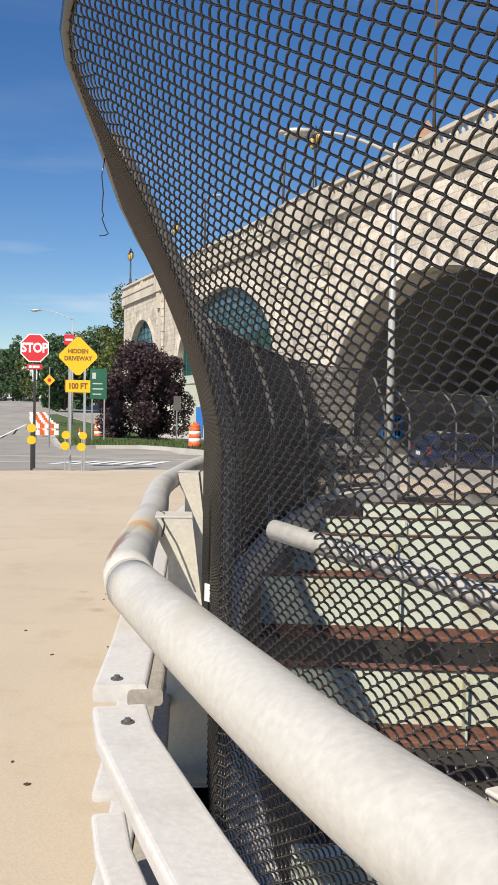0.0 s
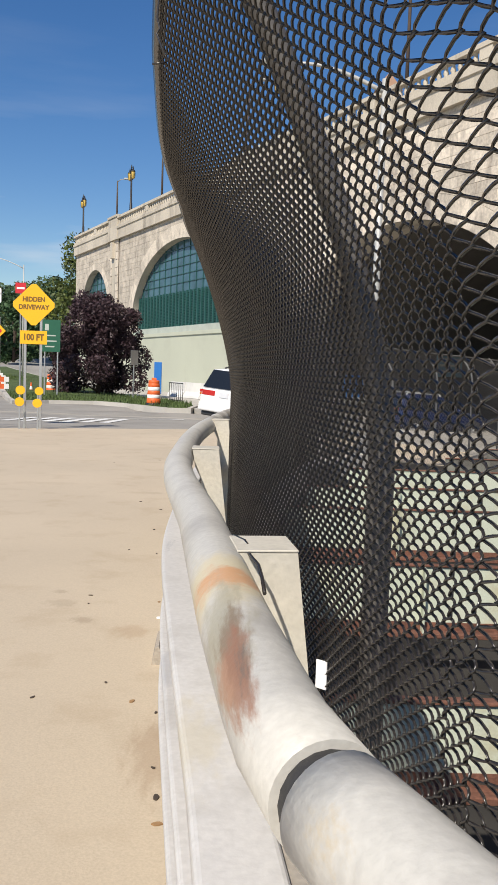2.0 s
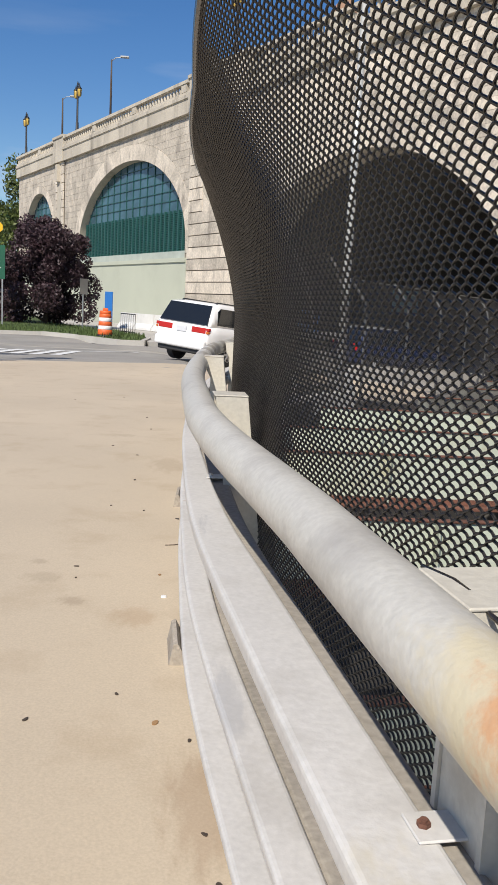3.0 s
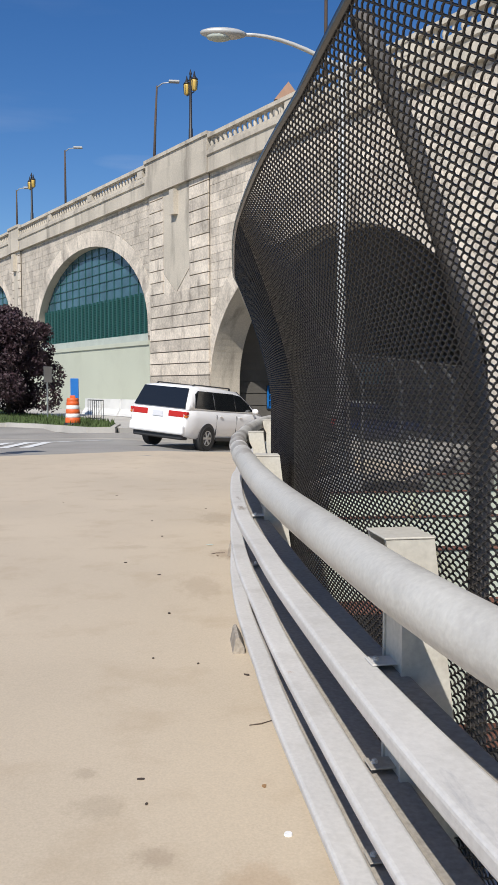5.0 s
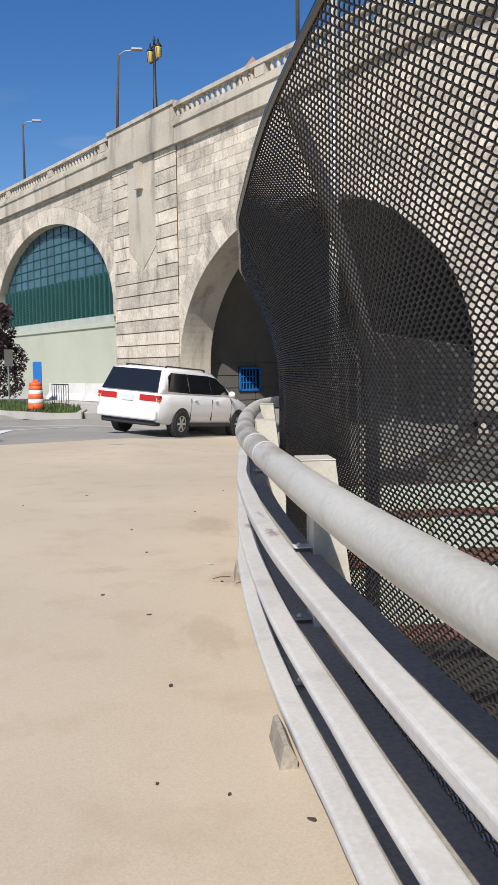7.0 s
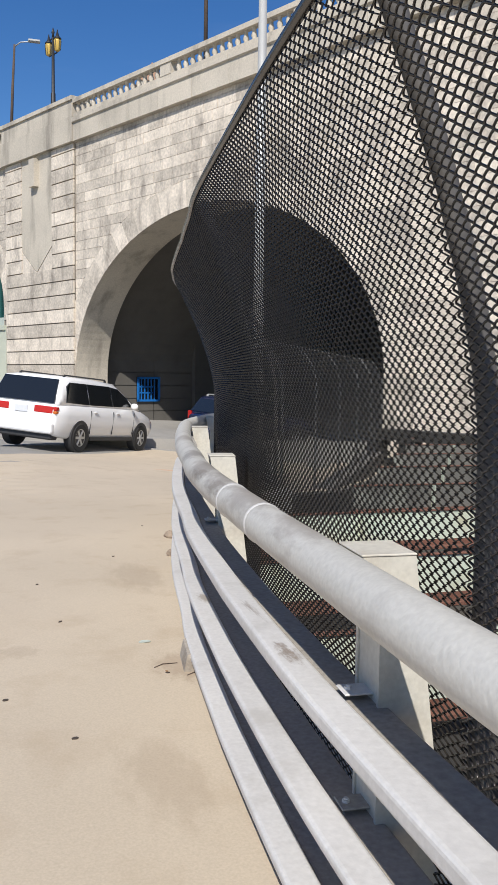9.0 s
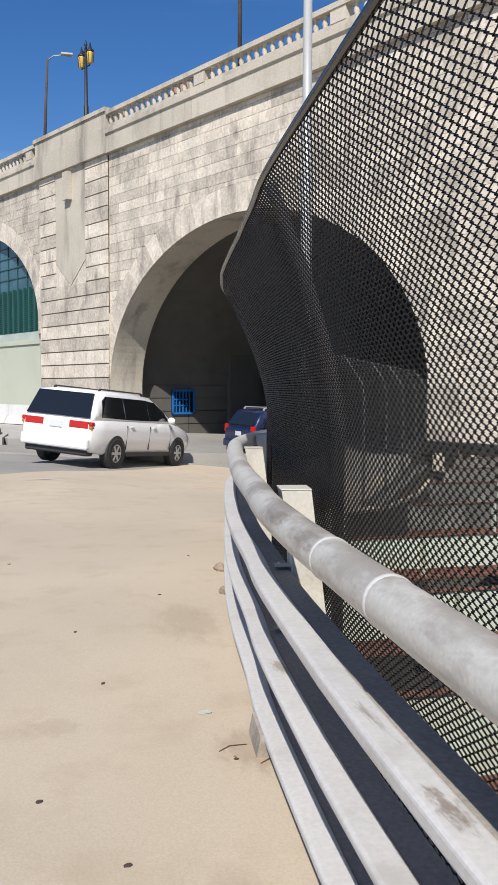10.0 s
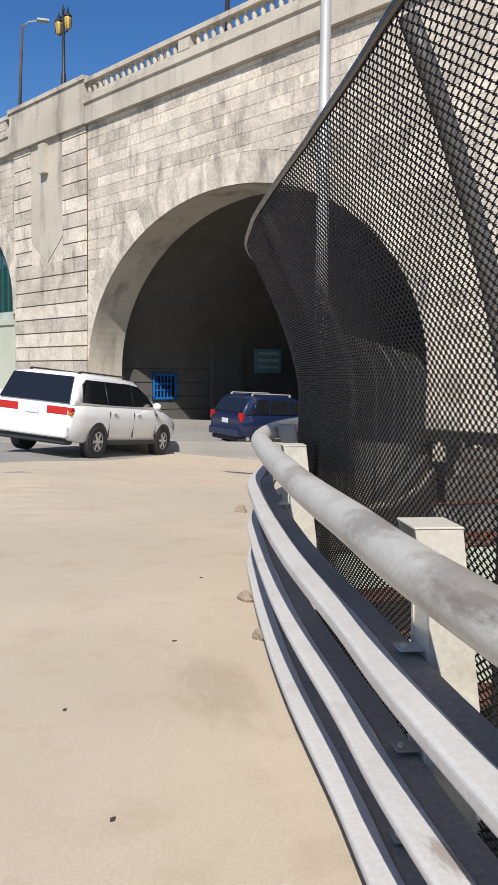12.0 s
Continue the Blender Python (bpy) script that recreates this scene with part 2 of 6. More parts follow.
M_BLACK = mat("black_iron", (0.02, 0.02, 0.022), 0.5)
M_AMBER = mat("amber_lantern_glass", (0.62, 0.42, 0.10), 0.25, var=0.12)
M_VAN = mat("white_car_paint", (0.80, 0.80, 0.80), 0.22, var=0.015, bump=0, coat=0.6)
M_BLUECAR = mat("blue_car_paint", (0.008, 0.016, 0.055), 0.22, var=0.02, bump=0, coat=0.7)
M_CARGLASS = mat("tinted_car_glass", (0.012, 0.014, 0.016), 0.06, var=0.02, bump=0, spec=0.8)
M_TYRE = mat("tyre_rubber", (0.022, 0.022, 0.022), 0.85)
M_RIM = mat("alloy_rim", (0.55, 0.56, 0.57), 0.3, 0.85, var=0.04, bump=0)
M_TAIL = mat("red_tail_lens", (0.45, 0.015, 0.012), 0.18, var=0.05, bump=0)
M_AMBERLENS = mat("amber_lens", (0.55, 0.14, 0.02), 0.2, var=0.05, bump=0)
M_PLASTIC = mat("dark_plastic", (0.03, 0.03, 0.032), 0.6)
M_PLATE = mat("licence_plate", (0.62, 0.63, 0.66), 0.4, var=0.04, bump=0)
M_ORANGE = mat("orange_plastic", (0.72, 0.13, 0.03), 0.5, var=0.08)
M_WHITEBAND = mat("reflective_white", (0.78, 0.78, 0.76), 0.45, var=0.05)
M_STOPRED = mat("stop_sign_red", (0.55, 0.018, 0.028), 0.45, var=0.04, bump=0)
M_SIGNWHITE = mat("sign_white", (0.80, 0.80, 0.80), 0.45, var=0.03, bump=0)
M_SIGNYEL = mat("sign_yellow", (0.82, 0.42, 0.010), 0.45, var=0.05, bump=0)
M_SIGNGREEN = mat("sign_green", (0.012, 0.10, 0.055), 0.45, var=0.05, bump=0)
M_SIGNBROWN = mat("faded_letter", (0.16, 0.085, 0.012), 0.5, var=0.05, bump=0)
M_SIGNBLUE = mat("pale_blue_board", (0.16, 0.30, 0.36), 0.6, var=0.15)
M_BLUEPAINT = mat("blue_paint", (0.015, 0.16, 0.50), 0.45)
M_JERSEY = mat("white_barrier", (0.72, 0.72, 0.70), 0.8, var=0.06, stain=(0.5, 0.49, 0.46), stain_amt=0.4)
M_BARK = mat("bark", (0.09, 0.065, 0.05), 0.95, var=0.3, bump=0.6)
M_PURPLE = mat("purple_leaf", (0.040, 0.020, 0.025), 0.6, var=0.45, fine=9, rand=0.2)
M_LEAF = mat("green_leaf", (0.085, 0.11, 0.022), 0.6, var=0.4, fine=2.5, scale=1.0)
M_FARLEAF = mat("far_leaf", (0.04, 0.085, 0.03), 0.7, var=0.4, fine=0.8, scale=0.6)
M_TERRACOTTA = mat("red_roof", (0.40, 0.24, 0.16), 0.8)
M_DIRTYCONC = mat("dirty_concrete", (0.34, 0.30, 0.25), 0.95, var=0.2, scale=9, bump=0.5, stain=(0.2, 0.16, 0.12), stain_amt=0.6, stain_scale=9)
M_STONECHIP = mat("broken_stone", (0.27, 0.21, 0.155), 0.95, var=0.2, bump=0.6)
M_LEAFLITTER = mat("dry_leaf", (0.32, 0.19, 0.09), 0.9)


# ---- helpers for shapes ----
def part(name, bm, material, parent=None, label="", smooth=False, mats=()):
    me = bpy.data.meshes.new(name)
    bm.normal_update()
    bm.to_mesh(me)
    bm.free()
    me.materials.append(material)
    for extra in mats:
        me.materials.append(extra)
    if smooth:
        for p in me.polygons:
            p.use_smooth = True
    ob = new(name, me)
    if parent is not None:
        ob.parent = parent
    if label:
        ob["label"] = label
    return ob


def raw(name, verts, faces, material, parent=None, smooth=False):
    me = bpy.data.meshes.new(name)
    me.from_pydata([tuple(v) for v in verts], [], faces)
    me.materials.append(material)
    if smooth:
        for p in me.polygons:
            p.use_smooth = True
    ob = new(name, me)
    if parent is not None:
        ob.parent = parent
    return ob


def thing(name, label, category, group="", kind="", m=None):
    ob = new(name)
    if m is not None:
        ob.matrix_basis = m
    return tagged(ob, label, category, group, kind)


def box(bm, x0, x1, y0, y1, z0, z1, bevel=0.0, m=None, seg=1):
    r = bmesh.ops.create_cube(bm, size=1.0)
    vs = r["verts"]
    t = Matrix.Translation(((x0 + x1) / 2, (y0 + y1) / 2, (z0 + z1) / 2)) @ Matrix.Diagonal((x1 - x0, y1 - y0, z1 - z0, 1))
    bmesh.ops.transform(bm, matrix=t, verts=vs)
    if bevel:
        es = list({e for v in vs for e in v.link_edges})
        out = bmesh.ops.bevel(bm, geom=es, offset=bevel, segments=seg, affect="EDGES", profile=0.5)
        vs = list({v for f in out["faces"] for v in f.verts} | {v for v in vs if v.is_valid})
    if m is not None:
        bmesh.ops.transform(bm, matrix=m, verts=vs)
    return bm


def cyl(bm, p0, p1, r0, r1=None, seg=12, caps=True):
    p0, p1 = Vector(p0), Vector(p1)
    d = p1 - p0
    m = Matrix.Translation((p0 + p1) / 2) @ d.to_track_quat("Z", "Y").to_matrix().to_4x4()
    bmesh.ops.create_cone(bm, cap_ends=caps, segments=seg, radius1=r0, radius2=r0 if r1 is None else r1, depth=d.length, matrix=m)
    return bm


def tube(bm, pts, radii, seg=10, cap=True):
    """A tube along points, with a radius for each."""
    pts = [Vector(p) for p in pts]
    rings = []
    for i, p in enumerate(pts):
        d = (pts[min(i + 1, len(pts) - 1)] - pts[max(i - 1, 0)]).normalized()
        a = d.orthogonal() if abs(d.z) > 0.95 else d.cross(Vector((0, 0, 1)))
        a.normalize()
        b = d.cross(a)
        r = radii[i] if isinstance(radii, (list, tuple)) else radii
        rings.append([bm.verts.new(p + (a * math.cos(k * 2 * math.pi / seg) + b * math.sin(k * 2 * math.pi / seg)) * r) for k in range(seg)])
    for i in range(len(rings) - 1):
        for k in range(seg):
            f = bm.faces.new((rings[i][k], rings[i][(k + 1) % seg], rings[i + 1][(k + 1) % seg], rings[i + 1][k]))
            f.smooth = True
    if cap:
        bm.faces.new(rings[0][::-1])
        bm.faces.new(rings[-1])
    return bm


def prism(bm, outline, d0, d1, place):
    """A solid from an outline of 2D points, between depths d0 and d1; place(a, b, d) gives the 3D point."""
    n = len(outline)
    va = [bm.verts.new(place(a, b, d0)) for a, b in outline]
    vb = [bm.verts.new(place(a, b, d1)) for a, b in outline]
    bm.faces.new(va)
    bm.faces.new(vb[::-1])
    for i in range(n):
        bm.faces.new((va[i], vb[i], vb[(i + 1) % n], va[(i + 1) % n]))
    return bm


def text_part(name, text, size, material, parent, m, width=1.0, depth=0.003, bold=0.0):
    cu = bpy.data.curves.new(name, "FONT")
    cu.body, cu.size, cu.align_x, cu.align_y, cu.extrude = text, size, "CENTER", "CENTER", depth
    cu.offset = bold
    tmp = bpy.data.objects.new(name, cu)
    scene.collection.objects.link(tmp)
    dg = bpy.context.evaluated_depsgraph_get()
    me = bpy.data.meshes.new_from_object(tmp.evaluated_get(dg))
    bpy.data.objects.remove(tmp)
    me.materials.clear()
    me.materials.append(material)
    ob = new(name, me)
    ob.parent = parent
    ob.matrix_basis = m @ Matrix.Diagonal((width, 1, 1, 1))
    return ob


def lerp(v, table):
    """Linear table lookup."""
    return float(np.interp(v, [a for a, _ in table], [b for _, b in table]))


# ---- the plan ----
RAIL = [(6.0, -6.2), (3.9, -4.2), (2.35, -2.7), (1.35, -1.4), (1.0, -0.83), (0.734, -0.271), (0.42, 0.46), (0.335, 1.1), (0.20, 2.18), (0.085, 3.2),
        (0.035, 4.34), (0.02, 5.2), (0.04, 6.07), (0.075, 6.7), (0.15, 7.54), (0.26, 8.6), (0.36, 9.22), (0.52, 10.2),
        (0.83, 11.7), (1.13, 12.81), (1.75, 14.1), (2.7, 15.2)]


def smooth_line(pts, step=0.1):
    """Points at even steps on a smooth curve through the given ones."""
    p = [Vector((a, b, 0)) for a, b in pts]
    p = [2 * p[0] - p[1]] + p + [2 * p[-1] - p[-2]]
    fine = []
    for i in range(1, len(p) - 2):
        for k in range(24):
            t = k / 24
            a, b, c, d = p[i - 1], p[i], p[i + 1], p[i + 2]
            fine.append(0.5 * (2 * b + (c - a) * t + (2 * a - 5 * b + 4 * c - d) * t * t + (3 * b - a - 3 * c + d) * t ** 3))
    fine.append(p[-2])
    out, left = [fine[0]], 0.0
    for a, b in zip(fine, fine[1:]):
        seg = (b - a).length
        while left + seg >= step and seg > 0:
            a = a + (b - a) * ((step - left) / seg)
            out.append(a)
            seg, left = (b - a).length, 0.0
        left += seg
    return out


KINK = RAIL.index((0.42, 0.46))
LINE = smooth_line(RAIL[:KINK + 1], 0.1) + smooth_line(RAIL[KINK:], 0.1)[1:]
STEP = 0.1


def rail_at(s):
    """Place, heading and outward normal on the rail's line at arc length s."""
    s = min(max(s / STEP, 0), len(LINE) - 1.001)
    i = int(s)
    p = LINE[i].lerp(LINE[i + 1], s - i)
    j = min(max(i, 1), len(LINE) - 3)
    d = (LINE[j + 2] - LINE[j - 1]).normalized()
    return p, d, Vector((d.y, -d.x, 0))


LENGTH = (len(LINE) - 1) * STEP


def s_of_y(y):
    return min(range(len(LINE)), key=lambda i: abs(LINE[i].y - y)) * STEP


def ground_z(x, y):
    s = min(max((y - 12) / 8, 0), 1)
    s = s * s * (3 - 2 * s)
    up = min(max((-x - 8) / 8, 0), 1)
    return -0.1 * min(max(x, -0.5), 8) * s - 0.022 * min(max(0, y - 12), 13) + 0.035 * up * min(max(0, y - 44), 130)


EDGE = [(-400, 40), (-30, 26), (-9, 9.0), (-6.2, 6.2), (-4.2, 4.1), (-2.7, 2.6), (-1.4, 1.62), (-0.83, 1.3), (-0.27, 1.05), (0.27, 0.8), (1.22, 0.64), (2.18, 0.52), (3.2, 0.41),
        (4.34, 0.36), (5.2, 0.34), (6.07, 0.36), (7.54, 0.47), (8.6, 0.58), (10.2, 0.85), (11.7, 1.17), (12.81, 1.5),
        (14.1, 2.1), (15.2, 3.0), (16.3, 3.4), (28.4, 10.9), (29.0, 60), (400, 900)]


def strip_sheet(name, material, x_left, x_right, ys, lift, columns, parent=None):
    verts, faces = [], []
    for y in ys:
        a, b = x_left(y), x_right(y)
        for k in range(columns + 1):
            f = k / columns
            x = a + (b - a) * (1 - (1 - f) ** 2.5)
            verts.append((x, y, ground_z(x, y) + lift))
    w = columns + 1
    for r in range(len(ys) - 1):
        for k in range(columns):
            i = r * w + k
            faces.append((i, i + 1, i + w + 1, i + w))
    return raw(name, verts, faces, material, parent)


# ---- ground ----
YS = [-400, -120, -40, -20, -12] + [-9 + 0.5 * k for k in range(0, 106)] + [46, 50, 56, 64, 75, 90, 110, 140, 180, 260, 400]
GROUND = strip_sheet("ground", M_ASPH, lambda y: -500, lambda y: lerp(y, [(a, b) for a, b in EDGE]), YS, 0.0, 40)
tagged(GROUND, "worn grey asphalt road and ground sheet", "road", kind="structure")

PLAZA_EDGE = [(-60, 6), (-30, 9), (-14, 15.4), (-7.1, 18.3), (-3.4, 20.5), (-1, 21.7), (0.8, 23.6), (2.6, 26.6), (4.6, 30.2), (6.6, 33.6), (7.5, 35.0)]


def plaza_right(y):
    return lerp(y, EDGE) - 0.02 if y < 27 else lerp(y, [(27, 10.0), (31, 9.5), (34.5, 7.6)])


def plaza_left(y):
    """West limit of the concrete: beyond its slanting edge only the strip by the pit is left."""
    if y <= 6:
        return -60
    return lerp(y, [(b, a) for a, b in PLAZA_EDGE])


PY = [-30, -20, -12] + [-9 + 0.5 * k for k in range(0, 87)]
PLAZA = strip_sheet("pavement", M_CONC, plaza_left, plaza_right, PY, 0.012, 30)
tagged(PLAZA, "smooth tan concrete plaza with dirt stains", "pavement", kind="structure")

# pit below the rail
pit = thing("pit", "dark open railway cut with concrete sides", "pit", kind="structure")
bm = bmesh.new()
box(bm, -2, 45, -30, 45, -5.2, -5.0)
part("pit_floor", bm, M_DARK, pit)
verts, faces = [], []
ring = [(lerp(y, EDGE) + 0.0, y) for y in [-9 + 0.25 * k for k in range(0, 150)]]
for x, y in ring:
    gz = ground_z(x, y)
    for off, z in ((-0.02, gz - 0.004), (0.10, gz - 0.02), (0.10, -5.0)):
        verts.append((x + off, y, z))
for i in range(len(ring) - 1):
    for k in range(2):
        a = i * 3 + k
        faces.append((a, a + 1, a + 4, a + 3))
raw("retaining_wall", verts, faces, M_DARKCONC, pit)
bm = bmesh.new()
box(bm, 9, 45, -9.5, -9.0, -5, -0.2)
part("end_wall", bm, M_DARKCONC, pit)

# grass island with kerb
ISLAND = [(-9.2, 34.6), (-8.0, 36.0), (-6.2, 36.6), (-4.4, 34.8), (-2.7, 32.4), (-1.7, 32.6), (-1.6, 35.5), (-3.6, 40.5), (-5.5, 44),
          (-10, 55), (-16, 66), (-22, 80), (-23, 78), (-17.5, 60), (-13.0, 46), (-10.4, 38)]


def island_mesh(bm, pts, lift, skirt):
    top = [bm.verts.new((x, y, ground_z(x, y) + lift)) for x, y in pts]
    low = [bm.verts.new((x, y, ground_z(x, y) - skirt)) for x, y in pts]
    bm.faces.new(top)
    for i in range(len(pts)):
        j = (i + 1) % len(pts)
        bm.faces.new((top[i], low[i], low[j], top[j]))


def shrink(pts, d):
    out = []
    n = len(pts)
    for i in range(n):
        a, b, c = Vector(pts[i - 1]), Vector(pts[i]), Vector(pts[(i + 1) % n])
        t = (c - a).normalized()
        out.append(tuple(b + Vector((-t.y, t.x)) * d))
    return out


bm = bmesh.new()
island_mesh(bm, ISLAND, 0.15, 0.1)
tagged(part("kerb", bm, M_KERB), "pale concrete kerb round a grass island", "kerb", kind="structure")
INNER = shrink(ISLAND, 0.2)
bm = bmesh.new()
island_mesh(bm, INNER, 0.17, 0.0)
tagged(part("grass_island", bm, M_GRASS), "mown green grass island by the road", "grass", kind="structure")
rng = random.Random(5)
verts, faces = [], []


def inside(x, y, poly):
    hit = False
    for (xa, ya), (xb, yb) in zip(poly, poly[1:] + poly[:1]):
        if (ya > y) != (yb > y) and x < (xb - xa) * (y - ya) / (yb - ya) + xa:
            hit = not hit
    return hit


while len(faces) < 9000:
    y = 29.5 + 32 * rng.random() ** 1.7
    x = rng.uniform(-18, -1.5)
    if not inside(x, y, INNER):
        continue
    z, a, h = ground_z(x, y) + 0.165, rng.uniform(0, 6.28), rng.uniform(0.08, 0.24)
    w, bx, by = 0.02 + 0.01 * rng.random(), rng.uniform(-0.07, 0.07), rng.uniform(-0.07, 0.07)
    i = len(verts)
    verts += [(x - w * math.cos(a), y - w * math.sin(a), z), (x + w * math.cos(a), y + w * math.sin(a), z), (x + bx, y + by, z + h)]
    faces.append((i, i + 1, i + 2))
tagged(raw("grass_blades", verts, faces, M_BLADE), "short uneven green grass blades", "grass", kind="stuff")

# pale paving beside the wall, behind the island
bm = bmesh.new()
pts = [(-1.55, 33.0), (0.2, 34.0), (1.6, 40.0), (1.2, 45.8), (-3.0, 54.0), (-6.0, 60), (-9.6, 55.5), (-5.0, 44.8), (-3.1, 40.4)]
island_mesh(bm, pts, 0.10, 0.1)
tagged(part("sidewalk", bm, M_KERB), "pale concrete walk along the viaduct foot", "pavement", kind="structure")

# white road paint
paint = thing("road_marking", "worn white crosswalk and lane lines", "road marking", kind="structure")
for k in range(6):
    x0, y0 = -4.6 + 0.55 * k, 23.6 + 0.12 * k
    bm = bmesh.new()
    vs = [(x0, y0), (x0 + 0.28, y0 + 0.05), (x0 + 0.62, y0 + 2.6), (x0 + 0.34, y0 + 2.55)]
    bm.faces.new([bm.verts.new((x - 2.0, y, ground_z(x, y) + 0.006)) for x, y in vs])
    part("stripe", bm, M_ROADPAINT, paint)
for a, b in (((-12.5, 30), (-19.5, 62)), ((-8.6, 24.4), (-1.6, 27.4))):
    bm = bmesh.new()
    d = Vector((b[0] - a[0], b[1] - a[1])).normalized()
    n = Vector((-d.y, d.x)) * 0.07
    vs = []
    for k in range(17):
        x, y = a[0] + (b[0] - a[0]) * k / 16, a[1] + (b[1] - a[1]) * k / 16
        vs.append((bm.verts.new((x - n.x, y - n.y, ground_z(x, y) + 0.008)), bm.verts.new((x + n.x, y + n.y, ground_z(x, y) + 0.008))))
    for (p, q), (r, s_) in zip(vs, vs[1:]):
        bm.faces.new((p, q, s_, r))
    part("line", bm, M_ROADPAINT, paint)

# ---- viaduct ----
W0 = Vector((2.5, 44.5, 0))
WU = Vector((0.4465, -0.8948, 0))
WN = Vector((-0.8948, -0.4465, 0))


def wp(s, z, d=0.0):
    p = W0 + WU * s + WN * d
    return Vector((p.x, p.y, z))


ARCH = dict(c=9.13, a=8.88, z0=1.5, b=6.45)
THICK = 1.68
WIN1 = dict(c=-15.9, a=9.2, z0=4.9, b=5.45)
WIN2 = dict(c=-35.4, a=4.3, z0=5.4, b=4.6)
TOPZ, SILL = 11.86, 3.95


def arch_z(o, s, grow=0.0):
    t = (s - o["c"]) / (o["a"] + grow)
    return None if abs(t) >= 1 else o["z0"] + (o["b"] + grow) * math.sqrt(1 - t * t)


viaduct = thing("viaduct", "weathered grey-tan stone viaduct with large arches", "viaduct", kind="structure")
S_MIN, S_MAX = -41.6, 60.0


def backing(name, s0, s1, o, floor_z):
    """A stretch of wall round one opening."""
    n = 96
    ss = [s0] + [o["c"] - o["a"] * math.cos(math.pi * k / n) for k in range(n + 1)] + [s1]
    verts, faces = [], []
    low = [floor_z] + [o["z0"] + o["b"] * math.sin(math.pi * k / n) for k in range(n + 1)] + [floor_z]
    for s, z in zip(ss, low):
        for d in (-0.03, -THICK):
            verts += [wp(s, z, d), wp(s, TOPZ + 0.02, d)]
    for i in range(len(ss) - 1):
        a, b = i * 4, i * 4 + 4
        if 0 < i < len(ss) - 2:
            faces.append((a, a + 1, b + 1, b))
            faces.append((a + 2, b + 2, b + 3, a + 3))
            faces.append((a, b, b + 2, a + 2))
    # side panels beside the opening run to the floor
    for e0, e1, zz in ((s0, o["c"] - o["a"], floor_z), (o["c"] + o["a"], s1, floor_z)):
        k = len(verts)
        for s in (e0, e1):
            for d in (-0.03, -THICK):
                verts += [wp(s, zz, d), wp(s, TOPZ + 0.02, d)]
        faces += [(k, k + 1, k + 5, k + 4), (k + 2, k + 6, k + 7, k + 3), (k, k + 2, k + 3, k + 1), (k + 4, k + 5, k + 7, k + 6)]
    return raw(name, verts, faces, M_JOINT, viaduct)


def plain_soffit(o, z_low, name="soffit"):
    """The dressed inner face of an opening, 4 mm proud of the backing."""
    n = 64
    prof = [(o["c"] - o["a"], z_low)] + [(o["c"] - o["a"] * math.cos(math.pi * k / n), o["z0"] + o["b"] * math.sin(math.pi * k / n)) for k in range(n + 1)] + [(o["c"] + o["a"], z_low)]
    verts, faces = [], []
    for s, z in prof:
        t = Vector((o["c"] - s, o["z0"] - z)).normalized() if z > o["z0"] else Vector((1 if s < o["c"] else -1, 0))
        for d in (0.0, -THICK - 0.02):
            verts.append(wp(s + t.x * 0.02, z + t.y * 0.02, d))
    for i in range(len(prof) - 1):
        a = i * 2
        faces.append((a, a + 1, a + 3, a + 2))
    return raw(name, verts, faces, M_STONE2, viaduct)


backing("wall_arch", -3.0, S_MAX, ARCH, -5.0)
backing("wall_window_bay", -29.3, -3.0, WIN1, -2.0)
backing("wall_far_bay", S_MIN, -29.3, WIN2, -2.0)
for o in (ARCH, WIN1, WIN2):
    plain_soffit(o, -1.6 if o is ARCH else SILL)

# closed top and back of the bridge deck
bm = bmesh.new()
prism(bm, [(S_MIN, 11.0), (S_MAX, 11.0), (S_MAX, 11.9), (S_MIN, 11.9)], -2.2, -26, lambda a, b, d: wp(a, b, d))
part("deck", bm, M_DARKCONC, viaduct)

# tunnel behind the open arch
n = 40
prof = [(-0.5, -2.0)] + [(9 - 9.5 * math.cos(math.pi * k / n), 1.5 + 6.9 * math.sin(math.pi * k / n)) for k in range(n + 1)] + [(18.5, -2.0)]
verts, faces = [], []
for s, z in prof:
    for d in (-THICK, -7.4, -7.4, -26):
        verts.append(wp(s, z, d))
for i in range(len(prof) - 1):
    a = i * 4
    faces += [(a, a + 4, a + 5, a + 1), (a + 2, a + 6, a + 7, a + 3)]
raw("tunnel_lining", verts, faces, M_DARKCONC, viaduct)
# Added wall closes the tunnel's far end so that it stays dark.
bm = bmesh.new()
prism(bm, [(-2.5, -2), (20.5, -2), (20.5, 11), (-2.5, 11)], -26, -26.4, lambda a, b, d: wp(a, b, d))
part("tunnel_end", bm, M_DARKCONC, viaduct)
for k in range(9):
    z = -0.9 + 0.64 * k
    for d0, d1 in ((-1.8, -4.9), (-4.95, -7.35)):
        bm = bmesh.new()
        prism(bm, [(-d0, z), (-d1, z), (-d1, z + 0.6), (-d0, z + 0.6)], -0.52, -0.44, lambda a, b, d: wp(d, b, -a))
        part("tunnel_block", bm, M_DARKCONC, viaduct)
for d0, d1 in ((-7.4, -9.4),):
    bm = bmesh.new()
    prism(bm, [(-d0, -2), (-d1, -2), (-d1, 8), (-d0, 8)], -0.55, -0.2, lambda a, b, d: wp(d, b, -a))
    part("tunnel_pier", bm, M_DARKCONC, viaduct)


# stone courses
COURSE = 0.42


